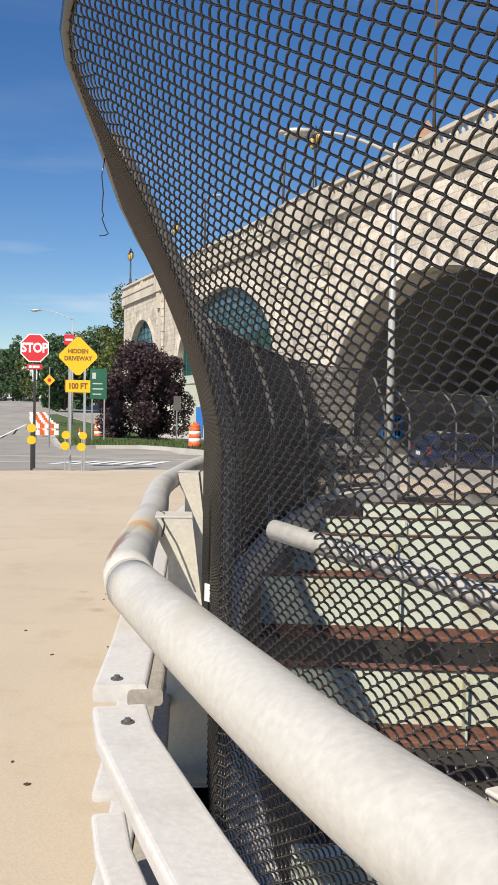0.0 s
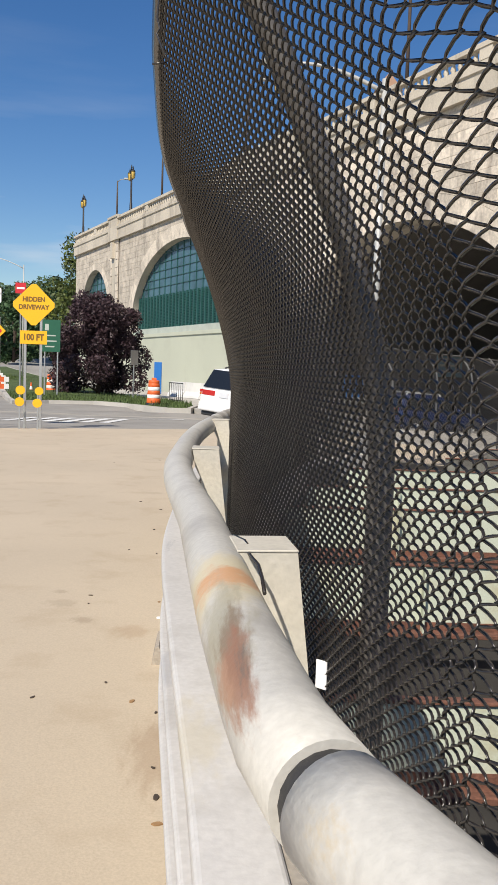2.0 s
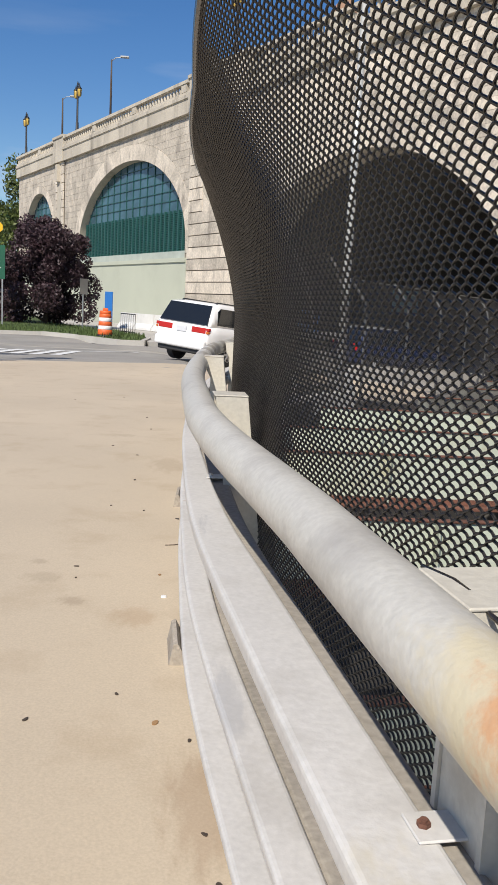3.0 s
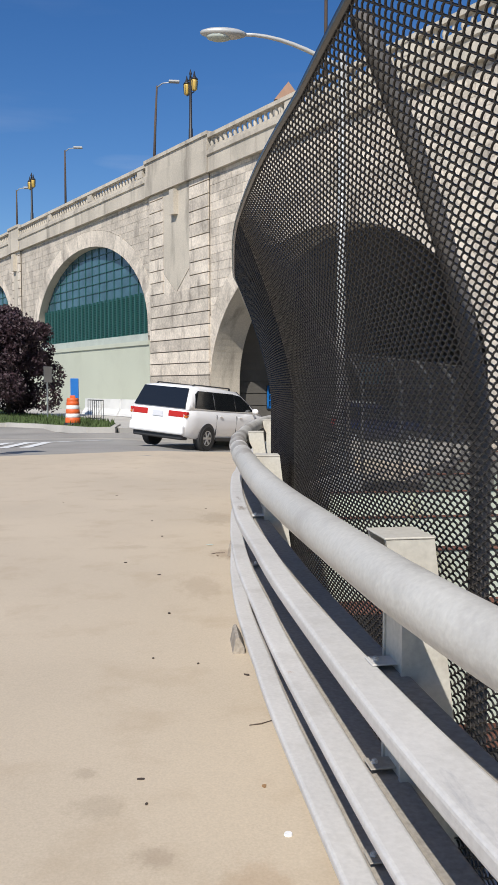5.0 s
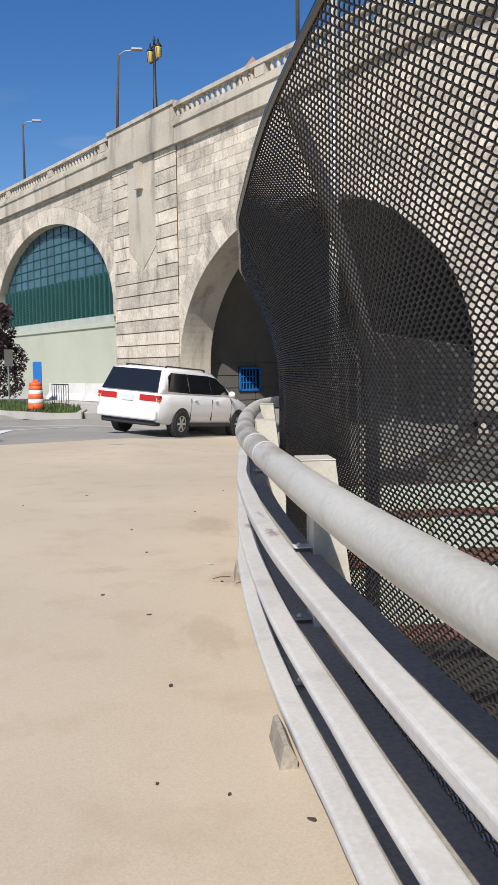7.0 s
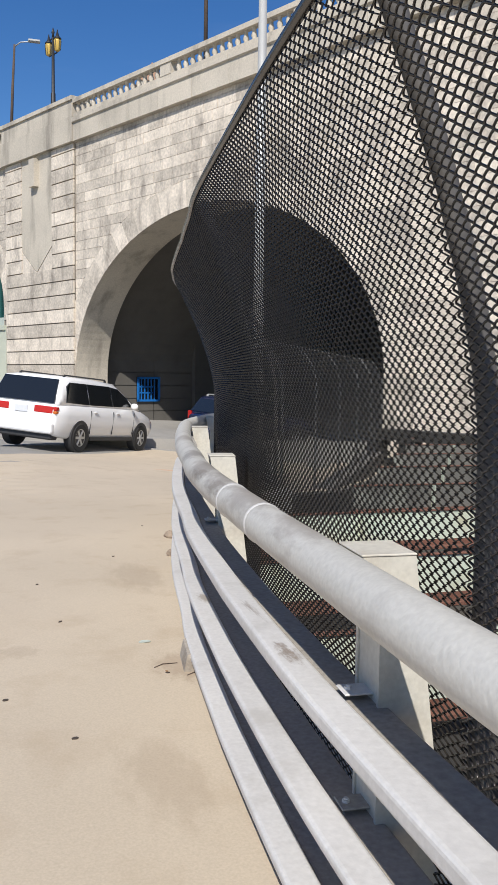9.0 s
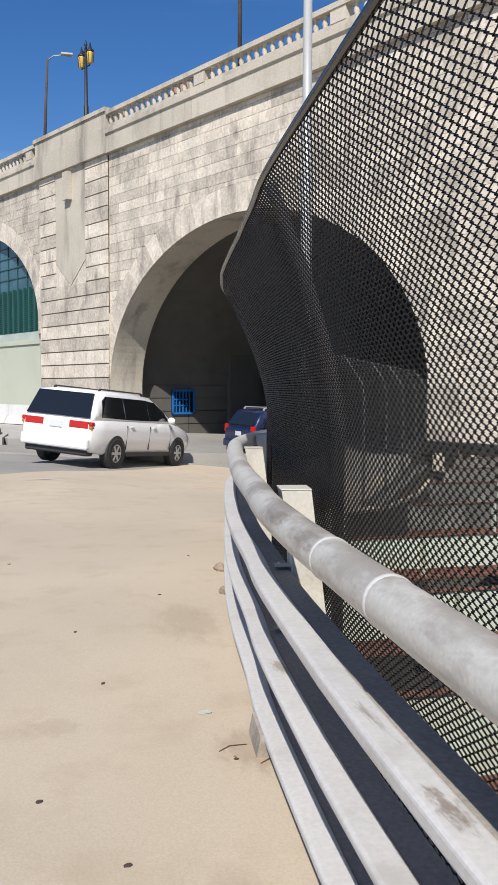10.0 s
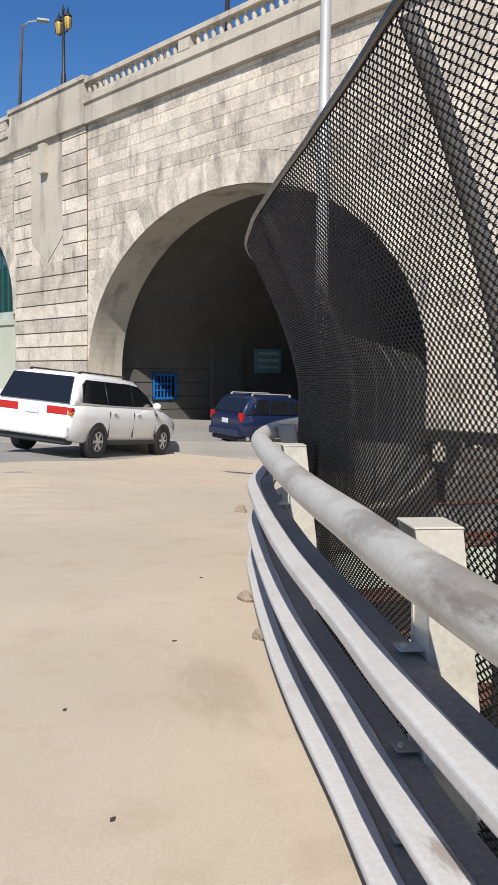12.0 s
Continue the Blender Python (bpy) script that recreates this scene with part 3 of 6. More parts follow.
def blocked(s0, s1, z):
    """The openings' ring at height z between s0 and s1, as (left, right), or None."""
    for o, ring in ((ARCH, 1.05), (WIN1, 1.0), (WIN2, 0.6)):
        t = (z - o["z0"]) / (o["b"] + ring)
        if t >= 1:
            continue
        w = (o["a"] + ring) * (math.sqrt(1 - t * t) if t > 0 else 1.0)
        if o["c"] - w < s1 and o["c"] + w > s0:
            yield o["c"] - w, o["c"] + w


def ring_low(s, z0):
    """The lowest free height of the wall face at s: above any opening's ring of stones."""
    low = z0
    for o, ring in ((ARCH, 1.05), (WIN1, 1.0), (WIN2, 0.6)):
        z = arch_z(o, s, ring)
        if z is not None:
            low = max(low, z)
    return low


def block_outline(s0, s1, z0, z1):
    g = 0.007
    n = 14 if any(True for _ in blocked(s0, s1, z0)) else 1
    pts = []
    for k in range(n + 1):
        s = s0 + g + (s1 - s0 - 2 * g) * k / n
        low = ring_low(s, z0) + g
        if low < z1 - g - 0.01:
            pts.append((s, low))
    if len(pts) < 2 or pts[-1][0] - pts[0][0] < 0.04:
        return None
    return pts + [(pts[-1][0], z1 - g), (pts[0][0], z1 - g)]


def block(bm, outline, d):
    prism(bm, outline, -0.03, d, lambda a, b, dd: wp(a, b, dd))


BLOCKS = []
rng = random.Random(11)
for row in range(-4, 28):
    z0 = 0.34 + row * COURSE
    z1 = min(z0 + COURSE, TOPZ)
    if z1 - z0 < 0.1:
        continue
    for zone in ((-41.5, -30.6), (-28.4, -6.3), (0.25, 44.0)):
        s = zone[0]
        while s < zone[1] - 0.05:
            w = rng.choice((0.8, 1.0, 1.2, 1.5))
            e = s + w
            if zone[1] - e < 0.6:
                e = zone[1]
            skip = z1 < -0.9 or (z0 < SILL + 0.3 and (-25.6 < (s + e) / 2 < -6.4 or (s + e) / 2 < -30))
            shape = None if skip else block_outline(s, e, z0, z1)
            if shape:
                BLOCKS.append((s, e, shape, rng.uniform(0.0, 0.014)))
            s = e


def wall_blocks():
    near = [b for b in BLOCKS if -7 < b[0] < 24]
    near.sort(key=lambda b: abs((b[0] + b[1]) / 2 - 7))
    chosen, rest = near[:290], near[290:] + [b for b in BLOCKS if not -7 < b[0] < 24]
    for b in chosen:
        bm = bmesh.new()
        block(bm, b[2], b[3])
        part("stone_block", bm, M_STONE, viaduct)
    bm = bmesh.new()
    for b in rest:
        block(bm, b[2], b[3])
    tagged(part("stone_courses", bm, M_STONE, viaduct), kind="stuff")


def ring_stones(o, ring, count, z_low):
    for k in range(count):
        a0, a1 = math.pi * k / count, math.pi * (k + 1) / count
        pts = []
        for a, g in ((a0, 0), (a1, 0), (a1, ring), (a0, ring)):
            pts.append((o["c"] - (o["a"] + g) * math.cos(a), o["z0"] + (o["b"] + g) * math.sin(a)))
        m = Vector((sum(p[0] for p in pts) / 4, sum(p[1] for p in pts) / 4))
        pts = [tuple(m + (Vector(p) - m) * 0.992) for p in pts]
        bm = bmesh.new()
        prism(bm, pts[::-1], -0.03, 0.02, lambda a, b, d: wp(a, b, d))
        part("voussoir", bm, M_STONE, viaduct)
    z = o["z0"]
    while z > z_low + 0.1:
        lo = max(z - COURSE, z_low)
        for side in (-1, 1):
            e = o["c"] + side * o["a"]
            f = e + side * ring
            bm = bmesh.new()
            prism(bm, [(min(e, f) + 0.006, lo + 0.006), (max(e, f) - 0.006, lo + 0.006), (max(e, f) - 0.006, z - 0.006), (min(e, f) + 0.006, z - 0.006)], -0.03, 0.02,
                  lambda a, b, d: wp(a, b, d))
            part("voussoir", bm, M_STONE, viaduct)
        z = lo


def pilaster(s0, s1, name):
    """A broad pilaster of grooved courses with a plain shield panel in its middle."""
    p = new(name)
    p.parent = viaduct
    w = s1 - s0
    bm = bmesh.new()
    prism(bm, [(s0 + 0.05, -1.6), (s1 - 0.05, -1.6), (s1 - 0.05, TOPZ), (s0 + 0.05, TOPZ)], -0.05, 0.055, lambda a, b, d: wp(a, b, d))
    part("core", bm, M_JOINT, p)
    a, b = s0 + w * 0.26, s1 - w * 0.30
    for row in range(-4, 28):
        z0 = 0.02 + row * 0.64
        z1 = min(z0 + 0.64, TOPZ)
        if z1 - z0 < 0.1:
            continue
        bands = [(s0, s1)] if z1 < 6.43 else [(s0, a - 0.02), (b + 0.02, s1)]
        for c, e in bands:
            bm = bmesh.new()
            prism(bm, [(c, z0 + 0.035), (e, z0 + 0.035), (e, z1 - 0.02), (c, z1 - 0.02)], 0.05, 0.12, lambda q, r, d: wp(q, r, d))
            part("pilaster_block", bm, M_STONE, p)
    bm = bmesh.new()
    mid = (a + b) / 2
    prism(bm, [(a, 7.5), (mid, 6.38), (b, 7.5), (b, TOPZ), (a, TOPZ)], 0.045, 0.10, lambda q, r, d: wp(q, r, d))
    part("panel", bm, M_STONE2, p)
    # backing blocks beside the shield's point
    for k, (q0, q1, q2) in enumerate((((a, 6.33), (mid, 6.33), (a, 7.45)), ((mid, 6.33), (b, 6.33), (b, 7.45)))):
        bm = bmesh.new()
        prism(bm, [q0, q1, q2], 0.04, 0.09, lambda q, r, d: wp(q, r, d))
        part("pilaster_block", bm, M_STONE, p)
    bm = bmesh.new()
    prism(bm, [(mid - 0.28, 10.4), (mid + 0.22, 10.4), (mid + 0.22, 11.7), (mid - 0.28, 11.7)], 0.08, 0.36, lambda q, r, d: wp(q, r, d))
    part("bracket", bm, M_STONE2, p)
    # cornice block and cap over the pilaster
    for z0, z1, d, g in ((TOPZ, 12.95, 0.30, 0.16), (12.95, 13.66, 0.26, 0.12), (13.66, 13.84, 0.34, 0.2)):
        bm = bmesh.new()
        prism(bm, [(s0 - g, z0), (s1 + g, z0), (s1 + g, z1), (s0 - g, z1)], -0.9, d, lambda q, r, dd: wp(q, r, dd))
        part("cap_block", bm, M_STONE2, p)


PILASTERS = [(-6.25, 0.24), (-30.6, -28.5)]
for k, (a, b) in enumerate(PILASTERS):
    pilaster(a, b, "pilaster")


def cornice(s0, s1):
    s = s0
    rng = random.Random(int(s0 * 7 + 999))
    while s < s1 - 0.1:
        e = min(s + 2.1, s1)
        bm = bmesh.new()
        prism(bm, [(-2.2, TOPZ), (0.24, TOPZ), (0.24, 12.62), (0.32, 12.67), (0.32, 12.86), (-2.2, 12.86)], s + 0.008, e - 0.008, lambda a, b, d: wp(d, b, a))
        part("cornice_block", bm, M_STONE2, viaduct)
        s = e
    for z0, z1, d in ((12.86, 13.06, 0.22), (13.5, 13.68, 0.28)):
        bm = bmesh.new()
        prism(bm, [(-0.05, z0), (d, z0), (d, z1), (-0.05, z1)], s0, s1, lambda a, b, dd: wp(dd, b, a))
        part("parapet_course", bm, M_STONE2, viaduct)


def parapet(s0, s1):
    """Balusters between square piers."""
    k, s = 0, s0 + 0.1
    while s < s1 - 0.1:
        if k % 16 == 15:
            bm = bmesh.new()
            prism(bm, [(s - 0.05, 13.06), (s + 0.62, 13.06), (s + 0.62, 13.5), (s - 0.05, 13.5)], -0.12, 0.24, lambda a, b, d: wp(a, b, d))
            part("parapet_pier", bm, M_STONE2, viaduct)
            s += 0.95
        else:
            bmb = bmesh.new()
            tube(bmb, [wp(s, z, 0.08) for z in (13.05, 13.12, 13.22, 13.35, 13.44, 13.51)], [0.10, 0.07, 0.115, 0.075, 0.07, 0.11], seg=6, cap=False)
            part("baluster", bmb, M_STONE2, viaduct)
            s += 0.42
        k += 1


for s0, s1 in ((-41.6, -30.7), (-28.4, -6.42), (0.42, 34.0)):
    cornice(s0, s1)
for s0, s1 in ((-41.4, -30.8), (-28.3, -6.5), (0.5, 22.0)):
    parapet(s0, s1)

for o, ring, cnt, zl in ((ARCH, 1.05, 34, -1.5), (WIN1, 1.0, 30, SILL + 0.3), (WIN2, 0.6, 18, SILL + 0.3)):
    ring_stones(o, ring, cnt, zl)


def arched_window(o, name):
    """Glazed lunette with a band of dark vertical louvres under it, on a pale sill and rendered wall."""
    w = new(name)
    w.parent = viaduct
    d = -0.55
    n = 48
    rim = [(o["c"] - o["a"] * math.cos(math.pi * k / n), o["z0"] + o["b"] * math.sin(math.pi * k / n)) for k in range(n + 1)]
    bm = bmesh.new()
    prism(bm, [(o["c"] - o["a"], SILL), (o["c"] + o["a"], SILL)] + rim[::-1], d - 0.08, d, lambda a, b, dd: wp(a, b, dd))
    part("glazing", bm, M_TEALGLASS, w)
    z_mid = 4.55 + (o["b"]) * 0.42
    count = int(o["a"] * 2 / 0.62)
    for k in range(1, count):
        s = o["c"] - o["a"] + k * 2 * o["a"] / count
        top = min(z_mid, arch_z(o, s) - 0.02)
        bm = bmesh.new()
        prism(bm, [(s - 0.07, 4.35), (s + 0.07, 4.35), (s + 0.07, top), (s - 0.07, top)], d - 0.05, d + 0.16, lambda a, b, dd: wp(a, b, dd))
        part("mullion", bm, M_TEAL, w)
    for k in range(22):
        z = 4.45 + k * (z_mid - 4.5) / 22
        t = min(1.0, max(0.0, (z - o["z0"]) / o["b"]))
        half = o["a"] * math.sqrt(1 - t * t) - 0.05
        bm = bmesh.new()
        prism(bm, [(o["c"] - half, z), (o["c"] + half, z), (o["c"] + half, z + 0.055), (o["c"] - half, z + 0.055)], d, d + 0.09, lambda a, b, dd: wp(a, b, dd))
        part("louvre", bm, M_TEAL, w)
    for k in range(1, 6):
        z = z_mid + k * (o["z0"] + o["b"] - z_mid) / 6
        t = min(1.0, max(0.0, (z - o["z0"]) / o["b"]))
        half = o["a"] * math.sqrt(1 - t * t) - 0.02
        bm = bmesh.new()
        prism(bm, [(o["c"] - half, z), (o["c"] + half, z), (o["c"] + half, z + 0.045), (o["c"] - half, z + 0.045)], d, d + 0.05, lambda a, b, dd: wp(a, b, dd))
        part("glazing_bar", bm, M_TEAL, w)
    for k in range(1, int(o["a"] * 2 / 1.15)):
        s = o["c"] - o["a"] + k * 1.15
        top = arch_z(o, s)
        if top and top > z_mid + 0.1:
            bm = bmesh.new()
            prism(bm, [(s - 0.022, z_mid), (s + 0.022, z_mid), (s + 0.022, top), (s - 0.022, top)], d, d + 0.05, lambda a, b, dd: wp(a, b, dd))
            part("glazing_bar", bm, M_TEAL, w)
    bm = bmesh.new()
    prism(bm, [(o["c"] - o["a"], SILL), (o["c"] + o["a"], SILL), (o["c"] + o["a"], 4.4), (o["c"] - o["a"], 4.4)], d - 0.05, -0.1, lambda a, b, dd: wp(a, b, dd))
    part("sill", bm, M_SILL, w)


arched_window(WIN1, "arched_window")
arched_window(WIN2, "arched_window")
bm = bmesh.new()
prism(bm, [(-28.4, -1.6), (-6.3, -1.6), (-6.3, SILL), (-28.4, SILL)], -0.1, 0.12, lambda a, b, d: wp(a, b, d))
prism(bm, [(-28.4, SILL - 0.22), (-6.32, SILL - 0.22), (-6.32, SILL + 0.02), (-28.4, SILL + 0.02)], 0.11, 0.2, lambda a, b, d: wp(a, b, d))
prism(bm, [(-41.4, -1.6), (-30.7, -1.6), (-30.7, SILL), (-41.4, SILL)], -0.1, 0.12, lambda a, b, d: wp(a, b, d))
part("render_panel", bm, M_GREENWALL, viaduct)
wall_blocks()


# ---- guard rail ----
def swept(bm, profile, s0, s1, step=0.1):
    """A closed profile of (outward offset, height) swept along the rail's line."""
    n = max(2, int((s1 - s0) / step) + 1)
    rings = []
    for i in range(n):
        p, d, nrm = rail_at(s0 + (s1 - s0) * i / (n - 1))
        rings.append([bm.verts.new((p.x + nrm.x * o, p.y + nrm.y * o, z)) for o, z in profile])
    m = len(profile)
    for a, b in zip(rings, rings[1:]):
        for k in range(m):
            bm.faces.new((a[k], a[(k + 1) % m], b[(k + 1) % m], b[k]))
    bm.faces.new(rings[0])
    bm.faces.new(rings[-1][::-1])
    return bm


def rounded(o0, o1, z0, z1, r):
    pts = []
    for cx, cz, a0 in ((o1 - r, z1 - r, 0), (o0 + r, z1 - r, 90), (o0 + r, z0 + r, 180), (o1 - r, z0 + r, 270)):
        for k in range(4):
            a = radians(a0 + 30 * k)
            pts.append((cx + r * math.cos(a), cz + r * math.sin(a)))
    return pts


PIPE_R = 0.064


def pipe_at(s):
    """The pipe's axis, offset from the rail's line to fit the camera's view."""
    p, d, nrm = rail_at(s)
    o = lerp(p.y, [(1.0, 0.0), (2.0, 0.016), (3.5, -0.012), (5, 0.0), (6.5, 0.011), (8, -0.026), (9.5, -0.022), (12, -0.02)])
    return Vector((p.x + nrm.x * o, p.y + nrm.y * o, lerp(p.y, [(-0.5, 0.936), (0.46, 0.945), (2.6, 0.932)]))), d


RAILS = [(0.597, 0.643), (0.330, 0.362), (0.068, 0.104)]
R0, R1 = -0.060, 0.030


def beam_shift(y):
    """Sideways offset of the box beams from the pipe's line, fitted to the camera's view."""
    return lerp(y, [(0, -0.03), (0.45, -0.03), (1.0, -0.015), (2.5, -0.015), (4, 0.003), (5.5, 0.018), (7.5, -0.022), (9, -0.022), (10.5, -0.045), (14, -0.045)])


def beam_back(y):
    return lerp(y, [(2.6, 0.082), (4.6, R1)])


def beam(bm, z0, z1, s0, s1, wide=False, front=None, back=None, step=0.12):
    """A flat-topped rounded beam along the rail's line."""
    n = max(2, int((s1 - s0) / step) + 1)
    rings = []
    for i in range(n):
        p, d, nrm = rail_at(s0 + (s1 - s0) * i / (n - 1))
        o = beam_shift(p.y)
        rings.append([bm.verts.new((p.x + nrm.x * (q + o), p.y + nrm.y * (q + o), z)) for q, z in rounded(R0 if front is None else front, back or (beam_back(p.y) if wide else R1), z0, z1, 0.012)])
    m = len(rings[0])
    for a, b in zip(rings, rings[1:]):
        for k in range(m):
            bm.faces.new((a[k], a[(k + 1) % m], b[(k + 1) % m], b[k]))
    bm.faces.new(rings[0])
    bm.faces.new(rings[-1][::-1])
    return bm
guard = thing("guard_rail", "white painted steel pipe and three box-beam guard rail, rust-stained", "guard rail")
JOINTS = [s_of_y(0.47)]
cuts = [0.3] + JOINTS + [LENGTH - 0.2]
for a, b in zip(cuts, cuts[1:]):
    bm = bmesh.new()
    n = max(3, int((b - a) / 0.08))
    pts = []
    for i in range(n + 1):
        pts.append(pipe_at(a + 0.009 + (b - a - 0.018) * i / n)[0])
    tube(bm, pts, PIPE_R, seg=28)
    part("pipe_rail", bm, M_PIPE, guard, smooth=False)
for s in JOINTS:
    bm = bmesh.new()
    p, d = pipe_at(s)
    tube(bm, [p + d * k for k in (-0.05, 0.05)], PIPE_R - 0.010, seg=20)
    part("pipe_sleeve", bm, M_PLASTIC, guard)
for y in (7.15, 7.605):
    p, d = pipe_at(s_of_y(y))
    bm = bmesh.new()
    tube(bm, [p + d * k for k in (-0.012, -0.006, 0.006, 0.012)], [PIPE_R, PIPE_R + 0.003, PIPE_R + 0.003, PIPE_R], seg=24, cap=False)
    part("weld_ring", bm, M_RAILPAINT, guard, "bright white weld ring")
BOLTS = [(0.373, 0.605, 0.643), (0.444, 0.396, 0.603)]
SPLICE = [s_of_y(0.5)]
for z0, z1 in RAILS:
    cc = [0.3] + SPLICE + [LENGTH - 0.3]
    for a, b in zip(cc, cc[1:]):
        bm = bmesh.new()
        drop = 0.04 if a < 1 else 0.0
        beam(bm, z0 - drop, z1 - drop, a + 0.004, b - (0.022 if a < 1 else 0.004), z0 > 0.5)
        part("box_rail", bm, M_RAILPAINT, guard)
        if a < 1:
            continue
        # Added strip, coloured dark where the pipe's shade falls behind each rail.
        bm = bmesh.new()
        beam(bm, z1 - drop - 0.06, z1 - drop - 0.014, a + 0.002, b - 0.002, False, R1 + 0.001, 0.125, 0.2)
        part("shade_strip", bm, M_SHADEGREY, guard, "dark strip standing in for the shade behind the rail")
for x, y, z in BOLTS:
    bm = bmesh.new()
    cyl(bm, (x, y, z), (x, y, z + 0.003), 0.017, seg=16)
    cyl(bm, (x, y, z + 0.003), (x, y, z + 0.011), 0.010, 0.008, seg=6)
    part("bolt", bm, M_DARKGALV, guard, "dull grey bolt head")
POST_Y = [-3.2, -0.9, 1.45, 3.80, 6.45, 8.95, 11.45, 13.4]
POST_S = [s_of_y(y) for y in POST_Y]
for s in POST_S:
    p, d, nrm = rail_at(s)
    m = Matrix.Translation((p.x, p.y, 0)) @ Matrix(((nrm.x, d.x, 0, 0), (nrm.y, d.y, 0, 0), (0, 0, 1, 0), (0, 0, 0, 1)))
    post = new("post")
    post.parent = guard
    post.matrix_basis = m
    # two tapered plates with webs between them and a cap under the pipe
    for y0, y1 in ((-0.08, -0.066), (0.066, 0.08)):
        bm = bmesh.new()
        prism(bm, [(0.095, -0.02), (0.305, -0.02), (0.18, 0.985), (0.05, 0.985), (0.064, 0.90), (0.095, 0.84)], y0, y1, lambda a, b, dd: Vector((a, dd, b)))
        part("plate", bm, M_POSTPAINT, post)
    for outline in ([(0.10, -0.02), (0.115, -0.02), (0.115, 0.85), (0.10, 0.84)], [(0.288, -0.02), (0.302, -0.02), (0.177, 0.984), (0.163, 0.984)]):
        bm = bmesh.new()
        prism(bm, outline, -0.065, 0.065, lambda a, b, dd: Vector((a, dd, b)))
        part("web", bm, M_POSTPAINT, post)
    bm = bmesh.new()
    box(bm, 0.046, 0.182, -0.082, 0.082, 0.986, 0.992, 0.002)
    part("top_plate", bm, M_POSTPAINT, post, "cream painted cap plate")
    for z0, z1 in RAILS:
        bm = bmesh.new()
        # Clips on the two lower rails take the painted shade colour.
        box(bm, 0.03, 0.14, -0.035, 0.035, z1 + 0.001, z1 + 0.006, 0.002)
        part("clip_plate", bm, M_RAILPAINT if z0 > 0.5 else M_SHADEGREY, post)
        bm = bmesh.new()
        cyl(bm, (0.05, 0.0, z1 + 0.005), (0.05, 0.0, z1 + 0.013), 0.010, seg=6)
        cyl(bm, (0.05, 0.0, z1 + 0.012), (0.05, 0.0, z1 + 0.017), 0.006, seg=8)
        part("bolt", bm, M_RUST if abs(p.y - 1.45) < 0.3 else M_RAILPAINT, post, "hex bolt")
    bm = bmesh.new()
    box(bm, 0.06, 0.37, -0.11, 0.11, -0.01, 0.018, 0.004)
    part("base_plate", bm, M_POSTPAINT, post)
# low steel feet under the bottom rail
for y in (3.56, 6.0, 8.52):
    p, d, nrm = rail_at(s_of_y(y))
    m = Matrix.Translation((p.x, p.y, 0)) @ Matrix(((nrm.x, d.x, 0, 0), (nrm.y, d.y, 0, 0), (0, 0, 1, 0), (0, 0, 0, 1)))
    bm = bmesh.new()
    prism(bm, [(-0.112, 0.0), (-0.05, 0.0), (-0.05, 0.045), (-0.078, 0.098), (-0.094, 0.092)], -0.13, 0.12, lambda a, b, dd: Vector((a, dd, b)))
    ob = part("foot_block", bm, M_DIRTYCONC, guard, "grey concrete foot block")
    ob.matrix_basis = m
# kerb strip that the posts stand on
bm = bmesh.new()
swept(bm, [(0.0, -0.3), (0.0, -0.02), (0.0, 0.012), (0.44, 0.012), (0.44, -0.3)][1:] + [(0.0, -0.3)], 0.3, LENGTH - 0.2, 0.3)
tagged(part("trim", bm, M_KERB), "dirty concrete edge strip under the rail", "kerb", kind="structure")

# tie wire slung over the pipe at the post
bm = bmesh.new()
tube(bm, [(0.335, 1.55, 0.99), (0.362, 1.49, 0.99), (0.372, 1.43, 0.988), (0.372, 1.37, 0.985), (0.392, 1.31, 0.975), (0.398, 1.25, 0.965), (0.402, 1.18, 0.95)], 0.004, seg=6)
part("tie_wire", bm, M_BLACKWIRE, guard, "dark bent tie wire")

# ---- chain-link fence ----
TOP = 2.27


def overhang(y):
    return lerp(y, [(-3, 0.22), (-0.3, 0.19), (0.3, 0.17), (1.2, 0.145), (2.1, 0.14), (3.1, 0.10), (4.3, 0.06), (8, 0.05), (10, 0.05), (11.5, 0.12), (14, 0.14)])


def fence_at(s, v):
    """A point of the mesh sheet: s along the rail, v from 0 at the foot to 1 at the top."""
    p, d, nrm = rail_at(s)
    z = -0.28 + (TOP + 0.28) * v
    f = min(max((z - 1.25) / (TOP - 1.25), 0), 1) ** 1.5
    off = 0.25 - (0.25 + overhang(p.y)) * f
    return Vector((p.x + nrm.x * off, p.y + nrm.y * off, z)), nrm


fence = thing("chain_link_fence", "black vinyl chain-link fence curving inward at the top", "fence")
FPOST_Y = [-1.5, 1.17, 3.72, 6.26, 8.85, 11.4, 13.9]
FPOST_S = [s_of_y(y) for y in FPOST_Y] + [LENGTH - 0.4]
PITCH, RISE = 0.0232, 0.0140
ROWS_N = int((TOP + 0.28) / RISE)


